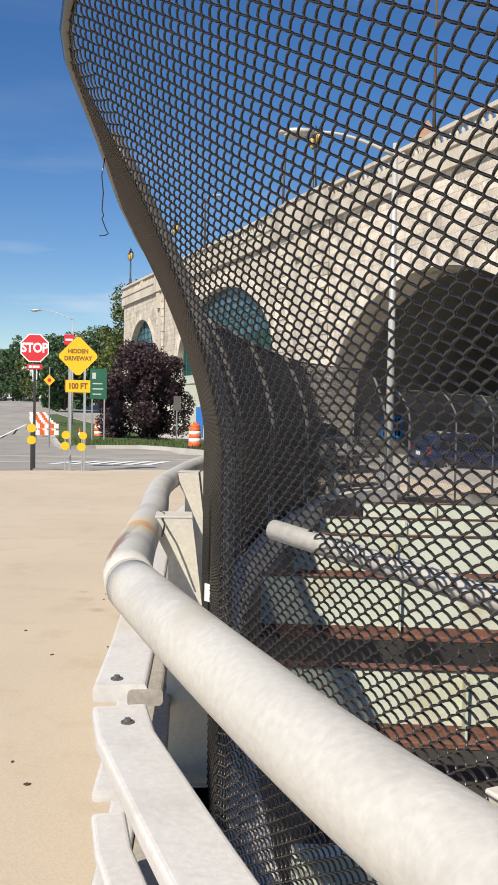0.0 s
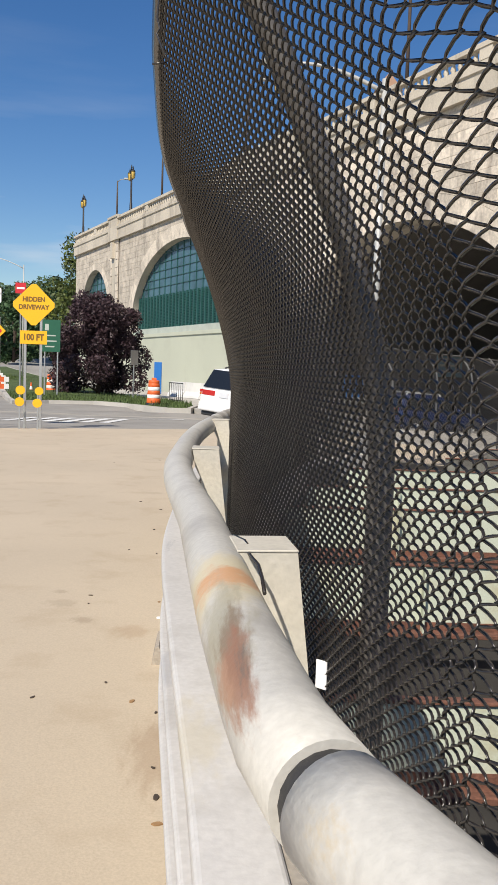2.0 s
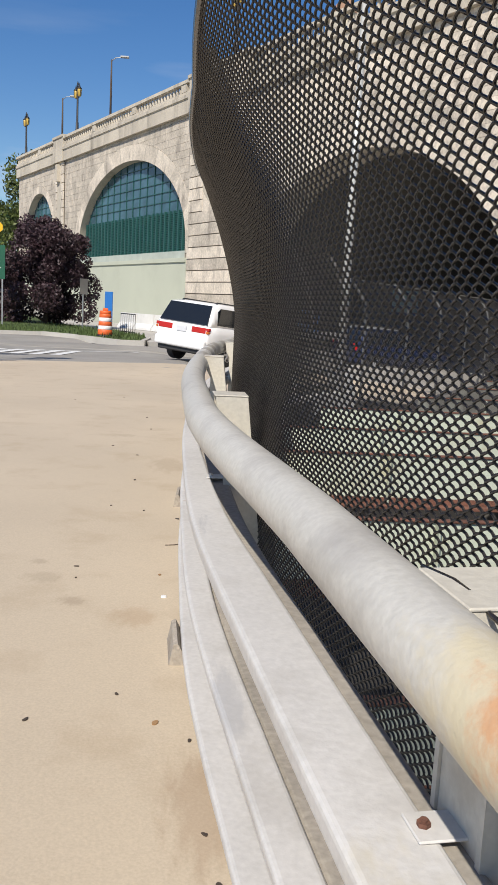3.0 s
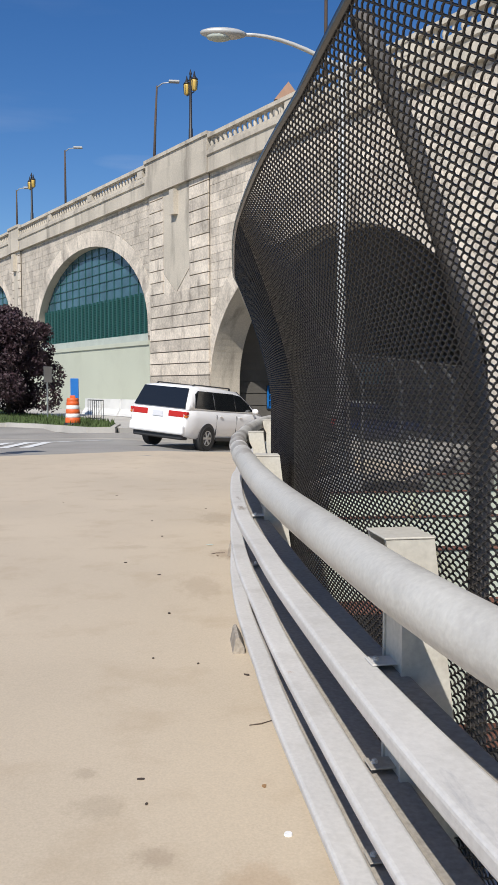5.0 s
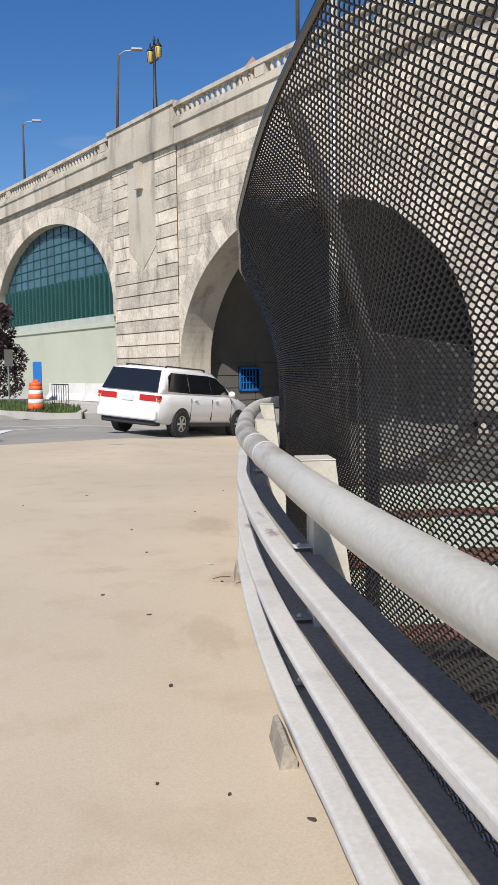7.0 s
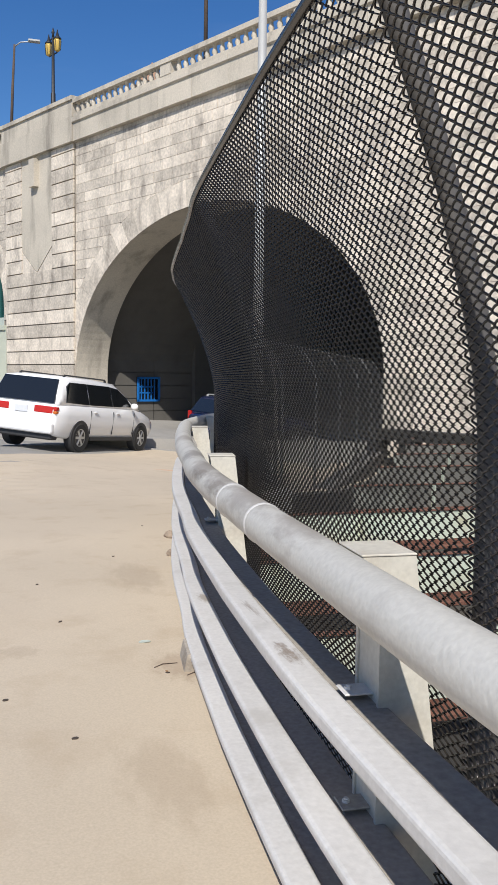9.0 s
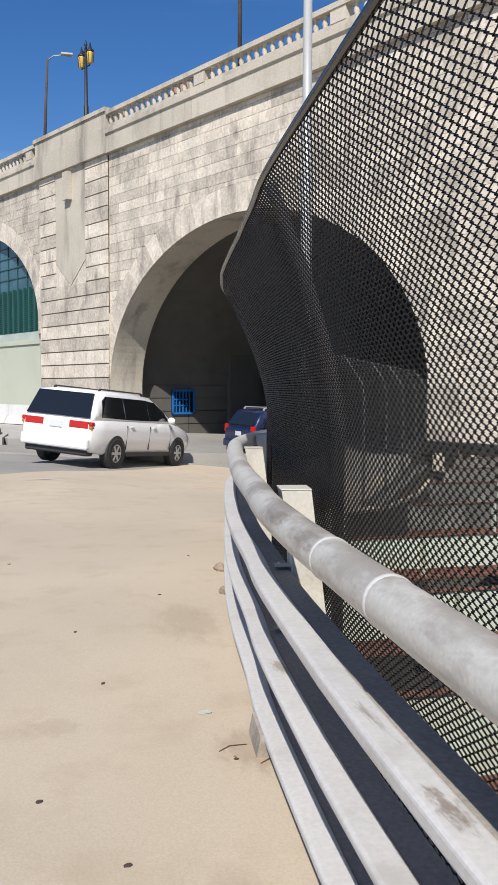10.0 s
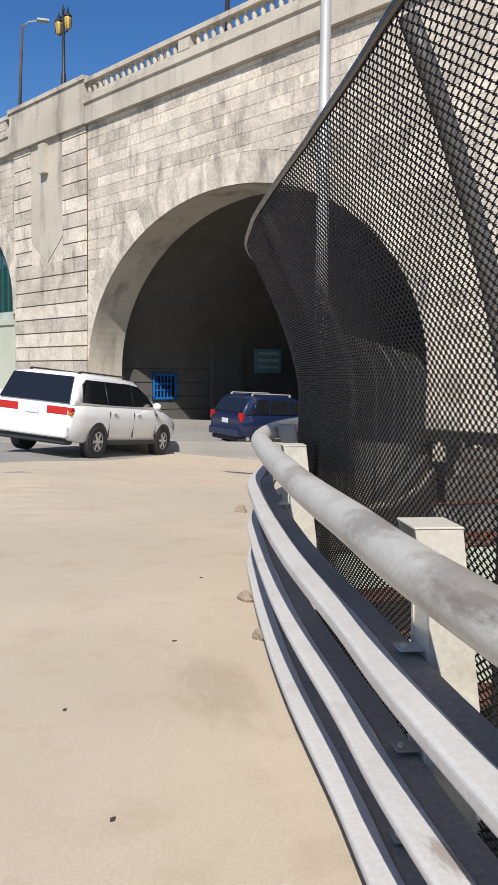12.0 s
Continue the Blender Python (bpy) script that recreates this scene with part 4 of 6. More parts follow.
def mesh_panel(s0, s1, fine, wire):
    """Interwoven flattened spirals: each strand passes in front, the next behind."""
    count = max(2, int((s1 - s0) / PITCH))
    sp = np.zeros((count + 2, ROWS_N + 1, 3))
    nn = np.zeros((count + 2, 3))
    for i in range(count + 2):
        s = s0 + (s1 - s0) * i / count
        for j in range(ROWS_N + 1):
            q, nrm = fence_at(min(s, LENGTH - 0.05), j / ROWS_N)
            sp[i, j] = q
        nn[i] = nrm
    sub = 3 if fine else 1
    verts, faces = [], []
    side = 3
    for i in range(count):
        nodes = []
        for j in range(ROWS_N + 1):
            odd = (i + j) % 2
            k = i + odd
            over = 0.10 if odd else -0.10
            nodes.append(sp[k, j] + (sp[min(k + 1, count + 1), j] - sp[k, j]) * over)
        line = []
        for j in range(ROWS_N):
            front = 1.0 if (i + j) % 2 else -1.0
            for h in range(sub):
                t = h / sub
                bow = 0.0042 * math.sin(math.pi * t) * front if fine else (0.0026 * front)
                line.append(nodes[j] * (1 - t) + nodes[j + 1] * t - nn[i] * bow)
        line.append(nodes[-1])
        line = np.array(line)
        tang = np.gradient(line, axis=0)
        tang /= np.linalg.norm(tang, axis=1)[:, None]
        a = np.cross(tang, nn[i])
        a /= np.linalg.norm(a, axis=1)[:, None]
        b = np.cross(tang, a)
        ring = [line + (a * math.cos(2 * math.pi * k / side) + b * math.sin(2 * math.pi * k / side)) * wire for k in range(side)]
        o = len(verts)
        verts.extend(map(tuple, np.stack(ring, 1).reshape(-1, 3)))
        for j in range(len(line) - 1):
            r = o + j * side
            for k in range(side):
                faces.append((r + k, r + (k + 1) % side, r + side + (k + 1) % side, r + side + k))
    ob = raw("mesh_panel", verts, faces, M_BLACKWIRE, fence, smooth=True)
    tagged(ob, "woven black chain-link mesh", kind="stuff")


for a, b in zip(FPOST_S, FPOST_S[1:]):
    mesh_panel(a, b, a < s_of_y(5.9), 0.0028 if a < s_of_y(0.5) else 0.0036)
for s in FPOST_S:
    bm = bmesh.new()
    pts = []
    for k in range(25):
        q, nrm = fence_at(s, k / 24)
        pts.append(q + nrm * 0.042)
    tube(bm, pts, 0.027, seg=10)
    part("fence_post", bm, M_FPOST, fence, "curved black steel post")
for v, r in ((1.0, 0.017), (0.012, 0.006)):
    bm = bmesh.new()
    tube(bm, [fence_at(FPOST_S[0] + (LENGTH - 0.4 - FPOST_S[0]) * k / 160, v)[0] + Vector((0, 0, 0.004)) for k in range(161)], r, seg=6)
    part("edge_wire", bm, M_BLACKWIRE, fence)
# small white tag wired to the mesh
q, nrm = fence_at(s_of_y(1.36), (0.72 + 0.28) / (TOP + 0.28))
bm = bmesh.new()
box(bm, -0.002, 0.002, -0.014, 0.014, -0.032, 0.032, 0.001, m=Matrix.Translation(q - nrm * 0.012) @ Matrix.Rotation(0.9, 4, "Z"))
part("tag", bm, M_SIGNWHITE, fence, "small white tag")
# loose wire that hangs from the top edge
q, nrm = fence_at(s_of_y(1.32), 1.0)
bm = bmesh.new()
tube(bm, [q + Vector((0.0, 0, dz - 0.015)) + nrm * o for dz, o in ((0.0, 0), (-0.06, -0.010), (-0.12, -0.004), (-0.18, -0.008), (-0.20, -0.002), (-0.21, -0.008), (-0.25, 0.008), (-0.262, 0.016), (-0.268, 0.004), (-0.27, -0.016))], 0.0022, seg=5)
part("loose_wire", bm, M_BLACKWIRE, fence, "bent loose tie wire")

# ---- girders and conduit over the pit ----
GIRDER_Y = [0.98, 3.42, 6.4, 9.3, 11.5, 13.9, 16.3, 18.8, 21.3, 23.7, 26.0]
for k, y in enumerate(GIRDER_Y):
    if y < 15:
        p, d, nrm = rail_at(s_of_y(y))
        x0 = p.x + 0.5
    else:
        x0 = 4.2 + (y - 16) * 0.62
    g = thing("girder", "pale green steel girder with rusty bottom flange", "girder", "girders across the cut")
    L = min(15.0, 1.3 + 0.499 * (44.05 - y) - x0)
    top, low = (-0.02, -0.47) if k == 0 else (-0.14, -0.47) if k == 1 else (-0.16, -0.62) if k <= 3 else (-0.2, -0.55)
    bm = bmesh.new()
    box(bm, x0, x0 + L, y, y + 0.03, low, top)
    # The farthest girders get a darker web.
    part("web", bm, M_GIRDER if k < 6 else M_DARKGIRDER, g)
    bm = bmesh.new()
    box(bm, x0, x0 + L, y - 0.004, y + 0.034, low - 0.07, low)
    part("lower_web", bm, M_RUST, g, "rust-eaten lower web")
    bm = bmesh.new()
    box(bm, x0, x0 + L, y - 0.10, y + 0.13, low - 0.11, low - 0.07, 0.006)
    part("bottom_flange", bm, M_RUST, g, "rusted brown flange")
    bm = bmesh.new()
    box(bm, x0, x0 + L, y - 0.02, y + 0.05, top, top + 0.018, 0.004)
    part("top_flange", bm, M_GIRDER if k == 0 else M_RUST, g)
    for j in range(int((L - 1.4) / 2.6) + 1):
        bm = bmesh.new()
        xs = x0 + 1.3 + 2.6 * j
        box(bm, xs, xs + 0.015, y - 0.10, y, low - 0.07, top)
        part("stiffener", bm, M_GIRDER, g)
bm = bmesh.new()
tube(bm, [(0.80, 0.11, 1.125), (1.28, -0.36, 1.05), (2.5, -1.56, 0.86), (2.62, -1.68, 0.80), (2.65, -1.71, 0.7), (2.65, -1.71, -5.0)], 0.021, seg=14)
tagged(part("handrail", bm, M_KERB), "weathered white steel pipe handrail above the cut", "handrail")

# dark stub posts along the far side of the cut
stub = None
for k in range(9):
    s = 18.6 + 1.15 * k
    q = wp(s, 0, 1.0)
    m = Matrix.Translation((q.x, q.y, -2.6)) @ Matrix.Rotation(math.atan2(WU.y, WU.x), 4, "Z")
    if stub is None:
        stub = thing("stub_post", "dark timber stub post on the cut edge", "post", "posts along the cut", m=m)
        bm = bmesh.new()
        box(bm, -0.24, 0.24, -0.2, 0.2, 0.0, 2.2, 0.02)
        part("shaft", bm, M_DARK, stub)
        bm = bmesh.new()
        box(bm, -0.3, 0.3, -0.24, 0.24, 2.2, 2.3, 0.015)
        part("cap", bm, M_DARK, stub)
    else:
        copy_thing(stub, m)
bm = bmesh.new()
prism(bm, [(18.2, -0.298), (29.0, -0.298), (29.0, 0.0), (18.2, 0.0)], 0.75, 1.2, lambda a, b, d: wp(a, b, d))
tagged(part("header_beam", bm, M_DARK), "dark timber beam lying on the stub posts", "beam")
bm = bmesh.new()
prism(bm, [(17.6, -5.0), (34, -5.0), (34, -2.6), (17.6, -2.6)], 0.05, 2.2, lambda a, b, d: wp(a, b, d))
tagged(part("wall_ledge", bm, M_DARKCONC), "dark concrete ledge at the viaduct foot", "ledge", kind="structure")

# ---- fence along the far side, in front of the arch ----
fence2 = thing("security_fence", "grey chain-link fence with bent-in galvanised posts", "fence")
A, B = Vector((3.3, 16.5, 0)), Vector((10.4, 28.2, 0))
D = (B - A).normalized()
NB = Vector((-D.y, D.x, 0))
FL = (B - A).length


def f2(u, h):
    """Height h above its foot; the top leans in."""
    lean = max(0, (h - 2.05) / 0.6) ** 1.6 * 0.34
    p = A + D * u + NB * lean
    return Vector((p.x, p.y, -0.68 + h))


verts, faces = [], []
n = int(FL / 0.055)
rows = int(2.6 / 0.055)
for i in range(n):
    o = len(verts)
    for j in range(rows + 1):
        odd = (i + j) % 2
        q = f2((i + odd) * FL / n, j * 2.6 / rows)
        verts += [q + D * 0.003, q + NB * 0.003, q - D * 0.003]
    for j in range(rows):
        r = o + j * 3
        for k in range(3):
            faces.append((r + k, r + (k + 1) % 3, r + 3 + (k + 1) % 3, r + 3 + k))
tagged(raw("mesh_panel", verts, faces, M_DARKGALV, fence2), "woven grey chain-link mesh", kind="stuff")
for k in range(6):
    bm = bmesh.new()
    u = FL * k / 5
    tube(bm, [f2(u, h) for h in (0, 0.8, 1.6, 2.0, 2.2, 2.4, 2.55, 2.68)], 0.026, seg=8)
    part("fence_post", bm, M_DARKGALV, fence2, "galvanised post with bent top")
bm = bmesh.new()
tube(bm, [f2(FL * k / 30, 2.64) for k in range(31)], 0.022, seg=6)
part("top_rail", bm, M_DARKGALV, fence2)
bm = bmesh.new()
prism(bm, [(-0.2, -5.0), (0.2, -5.0), (0.2, -0.66), (-0.2, -0.66)], 0, FL, lambda a, b, d: A + D * d + NB * a + Vector((0, 0, b)))
tagged(part("wall_footing", bm, M_DARKCONC), "concrete footing wall under the far fence", "wall", kind="structure")

# ---- cobra-head street light ----
def cobra_lamp(label, base, height, reach, heading, r=0.09, foot=True):
    g = thing("street_lamp", label, "street lamp", m=Matrix.Translation(base))
    bm = bmesh.new()
    tube(bm, [(0, 0, 0), (0, 0, height * 0.5), (0, 0, height)], [r, r * 0.85, r * 0.65], seg=12)
    part("pole", bm, M_LAMPPOLE, g, smooth=True)
    h = Vector((math.cos(heading), math.sin(heading), 0))
    bm = bmesh.new()
    pts = []
    for k in range(9):
        t = k / 8
        pts.append(h * reach * t + Vector((0, 0, height - 0.25 + reach * 0.28 * math.sin(t * 1.7))))
    tube(bm, pts, [r * 0.55 * (1 - 0.35 * k / 8) for k in range(9)], seg=8)
    part("arm", bm, M_LAMPPOLE, g)
    bm = bmesh.new()
    bmesh.ops.create_uvsphere(bm, u_segments=14, v_segments=8, radius=1.0)
    e = pts[-1]
    q = h.to_track_quat("X", "Z").to_matrix().to_4x4()
    bmesh.ops.transform(bm, matrix=Matrix.Translation(e + h * 0.3) @ q @ Matrix.Diagonal((0.40, 0.16, 0.085, 1)), verts=bm.verts)
    head = part("head", bm, M_LAMPPOLE, g, smooth=True)
    bm = bmesh.new()
    bmesh.ops.create_uvsphere(bm, u_segments=12, v_segments=6, radius=1.0)
    bmesh.ops.transform(bm, matrix=Matrix.Translation(e + h * 0.38 - Vector((0, 0, 0.06))) @ q @ Matrix.Diagonal((0.22, 0.13, 0.07, 1)), verts=bm.verts)
    part("lens", bm, M_SILL, head, "pale refractor lens", smooth=True)
    if foot:
        bm = bmesh.new()
        box(bm, -0.22, 0.22, -0.22, 0.22, -0.02, 0.55, 0.04)
        part("foot", bm, M_KERB, g, "square concrete foot")
    return g


cobra_lamp("pale grey cobra-head street lamp on a concrete foot", (2.85, 16.3, -0.35), 7.4, 1.75, math.pi, 0.085)
cobra_lamp("thin far street lamp by the ramp", (-15.4, 60, ground_z(-15.4, 60)), 8.1, 2.5, math.pi, 0.06, False)

# ---- lamps on the parapet ----
def lantern_lamp(s, z=13.84, d=-0.6, tall=2.9):
    """Iron post with a fluted foot, a cross arm with scrolls, two hanging lanterns and a finial."""
    q = wp(s, z, d)
    g = thing("lantern_lamp", "black iron lamp post with two amber lanterns on the parapet", "street lamp", "parapet lamps", m=Matrix.Translation(q) @ Matrix.Rotation(math.atan2(WU.y, WU.x), 4, "Z"))
    bm = bmesh.new()
    tube(bm, [(0, 0, 0), (0, 0, 0.45), (0, 0, 0.5), (0, 0, 1.0), (0, 0, 1.05), (0, 0, tall + 0.7)], [0.17, 0.16, 0.12, 0.11, 0.085, 0.065], seg=10)
    part("pole", bm, M_BLACK, g)
    bm = bmesh.new()
    box(bm, -0.42, 0.42, -0.025, 0.025, tall + 0.62, tall + 0.68)
    tube(bm, [(0, 0, tall + 0.7), (0, 0, tall + 0.85), (0, 0, tall + 0.92), (0, 0, tall + 1.15)], [0.07, 0.05, 0.085, 0.012], seg=8)
    part("cross_arm", bm, M_BLACK, g)
    bm = bmesh.new()
    box(bm, -0.38, 0.38, -0.02, 0.02, tall - 0.12, tall - 0.07)
    part("brace", bm, M_BLACK, g)
    for x in (-0.40, 0.40):
        bm = bmesh.new()
        tube(bm, [(x, 0, tall - 0.05), (x, 0, tall), (x, 0, tall + 0.42), (x, 0, tall + 0.5)], [0.10, 0.14, 0.175, 0.165], seg=6)
        lantern = part("lantern", bm, M_AMBER, g, "amber glass lantern")
        bm = bmesh.new()
        tube(bm, [(x, 0, tall + 0.5), (x, 0, tall + 0.56), (x, 0, tall + 0.66), (x, 0, tall + 0.95)], [0.2, 0.18, 0.08, 0.012], seg=6)
        part("cap", bm, M_BLACK, lantern)
        bm = bmesh.new()
        for k in range(6):
            a = math.pi / 3 * k
            cyl(bm, (x + 0.142 * math.cos(a), 0.142 * math.sin(a), tall), (x + 0.178 * math.cos(a), 0.178 * math.sin(a), tall + 0.44), 0.012, seg=4)
        part("glazing_rib", bm, M_BLACK, lantern)
    return g


for s, z in ((-2.75, 13.84), (-27.6, 13.68), (-41.5, 13.68)):
    lantern_lamp(s, z)


def parapet_lamp(s, height, lean=0.0):
    q = wp(s, 13.9, -0.6)
    g = thing("parapet_street_lamp", "thin brown steel street lamp behind the parapet", "street lamp", "bridge street lamps", m=Matrix.Translation(q))
    bm = bmesh.new()
    tube(bm, [(0, 0, -1.0), (lean * height * 0.5, 0, height * 0.5), (lean * height, 0, height)], [0.085, 0.07, 0.05], seg=8)
    part("pole", bm, M_BARK, g)
    bm = bmesh.new()
    x = lean * height
    tube(bm, [(x, 0, height - 0.1), (x + 0.3, -0.2, height + 0.08), (x + 0.75, -0.5, height + 0.05)], [0.035, 0.03, 0.03], seg=6)
    part("arm", bm, M_LAMPPOLE, g)
    bm = bmesh.new()
    box(bm, x + 0.65, x + 1.25, -0.75, -0.45, height, height + 0.12, 0.03)
    part("head", bm, M_LAMPPOLE, g)


parapet_lamp(-7.05, 4.4, 0.05)
parapet_lamp(-20.6, 3.9)
parapet_lamp(-31.2, 3.2)
parapet_lamp(8.6, 7.0)
g = thing("tower", "far stone tower with a reddish gabled roof", "tower", m=Matrix.Translation((18.8, 121.0, ground_z(18.8, 121.0))))
bm = bmesh.new()
box(bm, -1.7, 1.7, -1.7, 1.7, 0.0, 41.65, 0.1)
part("shaft", bm, M_STONE2, g)
bm = bmesh.new()
prism(bm, [(-1.9, 41.6), (1.9, 41.6), (0.0, 44.0)], -1.9, 1.9, lambda a, b, d: Vector((a, d, b)))
part("roof", bm, M_TERRACOTTA, g)

# ---- vehicles ----
def loft(bm, sections, closed_ends=True):
    rings = [[bm.verts.new(v) for v in sec] for sec in sections]
    m = len(rings[0])
    for a, b in zip(rings, rings[1:]):
        for k in range(m):
            f = bm.faces.new((a[k], a[(k + 1) % m], b[(k + 1) % m], b[k]))
            f.smooth = True
    if closed_ends:
        bm.faces.new(rings[0][::-1])
        bm.faces.new(rings[-1])


def body_section(x, zb, zt, hw, r=0.12, tuck=0.05):
    """Rounded cross-section of the lower body, widest at mid-height."""
    zm = zb + (zt - zb) * 0.55
    half = [(hw - tuck - r * 0.6, zb), (hw - tuck, zb + r * 0.5), (hw, zm - 0.05), (hw, zm + 0.1), (hw - tuck * 0.6, zt - r * 0.4), (hw - tuck - r * 0.5, zt)]
    return [(x, y, z) for y, z in half] + [(x, -y, z) for y, z in half[::-1]]


def wheel(parent, x, y, r, out):
    w = new("wheel")
    w.parent = parent
    w.matrix_basis = Matrix.Translation((x, y, r))
    bm = bmesh.new()
    prof = [(r * 0.62, -0.1), (r * 0.94, -0.105), (r, -0.075), (r, 0.075), (r * 0.94, 0.105), (r * 0.62, 0.1)]
    n = 28
    rings = []
    for k in range(n):
        a = 2 * math.pi * k / n
        rings.append([bm.verts.new((q * math.cos(a), d, q * math.sin(a))) for q, d in prof])
    for k in range(n):
        a, b = rings[k], rings[(k + 1) % n]
        for i in range(len(prof) - 1):
            bm.faces.new((a[i], a[i + 1], b[i + 1], b[i]))
    part("tyre", bm, M_TYRE, w)
    bm = bmesh.new()
    cyl(bm, (0, out * 0.02, 0), (0, out * 0.06, 0), r * 0.63, seg=24)
    part("brake_disc", bm, M_PLASTIC, w)
    bm = bmesh.new()
    for k in range(6):
        a = 2 * math.pi * k / 6
        m = Matrix.Rotation(-a, 4, "Y")
        box(bm, 0.03, r * 0.6, out * 0.085 - 0.012, out * 0.085 + 0.012, -0.03, 0.03, 0.006, m=m)
    cyl(bm, (0, out * 0.07, 0), (0, out * 0.105, 0), r * 0.17, seg=12)
    for k in range(24):
        a, b = 2 * math.pi * k / 24, 2 * math.pi * (k + 1) / 24
        vs = []
        for q, d in ((r * 0.56, 0.09), (r * 0.64, 0.095)):
            vs.append([bm.verts.new((q * math.cos(t), out * d, q * math.sin(t))) for t in (a, b)])
        bm.faces.new((vs[0][0], vs[0][1], vs[1][1], vs[1][0]))
    part("rim", bm, M_RIM, w, "silver alloy rim")


def car(label, category, m, paint, spec):
    """A car with its rear axle over the origin, nose along +x."""
    g = thing("minivan" if category == "van" else "suv", label, category, m=m)
    W, R, WB = spec["w"] / 2, spec["r"], spec["wb"]
    bm = bmesh.new()
    loft(bm, [body_section(x, zb, zt, W * k, r) for x, zb, zt, k, r in spec["body"]])
    body = part("body", bm, paint, g)
    # cabin
    bm = bmesh.new()
    secs = []
    for x, zs, zr, ks, kr in spec["cabin"]:
        half = [(W * ks, zs), (W * (ks * 0.5 + kr * 0.5) + 0.015, (zs + zr) / 2), (W * kr + 0.02, zr - 0.09), (W * kr - 0.05, zr - 0.02), (W * kr * 0.6, zr)]
        secs.append([(x + (z - zs) * 0.0, y, z) for y, z in half] + [(x, -y, z) for y, z in half[::-1]])
    loft(bm, secs)
    part("cabin", bm, paint, g)
    for name, side_pts in spec["side_glass"]:
        for side in (-1, 1):
            bm = bmesh.new()
            zs0, zr0 = spec["belt"], spec["roof"]

            def at(x, z, o):
                t = (z - zs0) / (zr0 - zs0)
                y = W * (spec["cs"] + (spec["cr"] - spec["cs"]) * t) + 0.012 + 0.02 * math.sin(math.pi * t)
                return Vector((x, side * (y + o), z))
            prism(bm, side_pts if side < 0 else side_pts[::-1], -0.02, 0.008, lambda a, b, d: at(a, b, d))
            part("side_window", bm, M_CARGLASS, g)
    bm = bmesh.new()
    (xa, za, ha), (xb, zb_, hb) = spec["rear_glass"]
    vs = [(xa, -ha, za), (xa, ha, za), (xb, hb, zb_), (xb, -hb, zb_)]
    out = Vector((-1, 0, 0.35)).normalized() * 0.014
    va = [bm.verts.new(Vector(v) + out) for v in vs]
    vb = [bm.verts.new(Vector(v) - out) for v in vs]
    bm.faces.new(va)
    bm.faces.new(vb[::-1])
    for i in range(4):
        bm.faces.new((va[i], vb[i], vb[(i + 1) % 4], va[(i + 1) % 4]))
    part("rear_window", bm, M_CARGLASS, g)
    bm = bmesh.new()
    (xa, za, ha), (xb, zb_, hb) = spec["windscreen"]
    vs = [(xa, -ha, za), (xa, ha, za), (xb, hb, zb_), (xb, -hb, zb_)]
    bm.faces.new([bm.verts.new(Vector(v) + Vector((0.012, 0, 0.014))) for v in vs])
    part("windscreen", bm, M_CARGLASS, g)
    # lamps, plate, bumper, trim
    rx = spec["rear_x"]
    for side in (-1, 1):
        for y0, y1, z0, z1, mt in spec["tail"]:
            bm = bmesh.new()
            box(bm, rx - 0.02, rx + 0.10, min(side * y0, side * y1), max(side * y0, side * y1), z0, z1, 0.02, seg=2)
            part("tail_light", bm, mt, g)
        bm = bmesh.new()
        bmesh.ops.create_uvsphere(bm, u_segments=10, v_segments=6, radius=1.0)
        bmesh.ops.transform(bm, matrix=Matrix.Translation((spec["mirror"][0], side * (W + 0.09), spec["mirror"][1])) @ Matrix.Diagonal((0.07, 0.11, 0.085, 1)), verts=bm.verts)
        part("wing_mirror", bm, paint, g, smooth=True)
        bm = bmesh.new()
        box(bm, 0.45, WB - 0.45, min(side * (W - 0.03), side * (W - 0.002)), max(side * (W - 0.03), side * (W - 0.002)), 0.26, 0.36, 0.01)
        part("side_sill", bm, M_PLASTIC, g)
        bm = bmesh.new()
        box(bm, spec["rack"][0], spec["rack"][1], side * W * 0.62 - 0.02, side * W * 0.62 + 0.02, spec["roof"] + 0.015, spec["roof"] + 0.05, 0.012)
        for xx in spec["rack"][:2]:
            box(bm, xx - 0.04, xx + 0.04, side * W * 0.62 - 0.02, side * W * 0.62 + 0.02, spec["roof"] - 0.05, spec["roof"] + 0.03, 0.01)
        part("roof_rail", bm, spec["rackmat"], g)
        for x in (0, WB):
            bm = bmesh.new()
            cyl(bm, (x, side * (W - 0.2), R + 0.02), (x, side * (W + 0.004), R + 0.02), R * 1.16, seg=28)
            part("wheel_arch", bm, M_PLASTIC, g)
            wheel(g, x, side * (W - 0.085), R, side)
        for dx in spec["handles"]:
            bm = bmesh.new()
            box(bm, dx, dx + 0.17, min(side * (W - 0.01), side * (W + 0.018)), max(side * (W - 0.01), side * (W + 0.018)), 0.93, 0.965, 0.012)
            part("door_handle", bm, paint, g)
        for dx in spec["gaps"]:
            bm = bmesh.new()
            box(bm, dx, dx + 0.008, min(side * (W - 0.05), side * (W + 0.002)), max(side * (W - 0.05), side * (W + 0.002)), 0.42, 0.98)
            part("door_gap", bm, M_PLASTIC, g)
    bm = bmesh.new()
    box(bm, rx - 0.035, rx, -0.17, 0.17, spec["plate_z"], spec["plate_z"] + 0.15, 0.006)
    part("licence_plate", bm, M_PLATE, g)
    bm = bmesh.new()
    box(bm, rx - 0.09, rx + 0.15, -W + 0.08, W - 0.08, 0.40, 0.66, 0.05, seg=2)
    part("rear_bumper", bm, paint, g)
    bm = bmesh.new()
    box(bm, rx + 0.02, rx + 0.3, -W + 0.14, W - 0.14, 0.26, 0.41, 0.03)
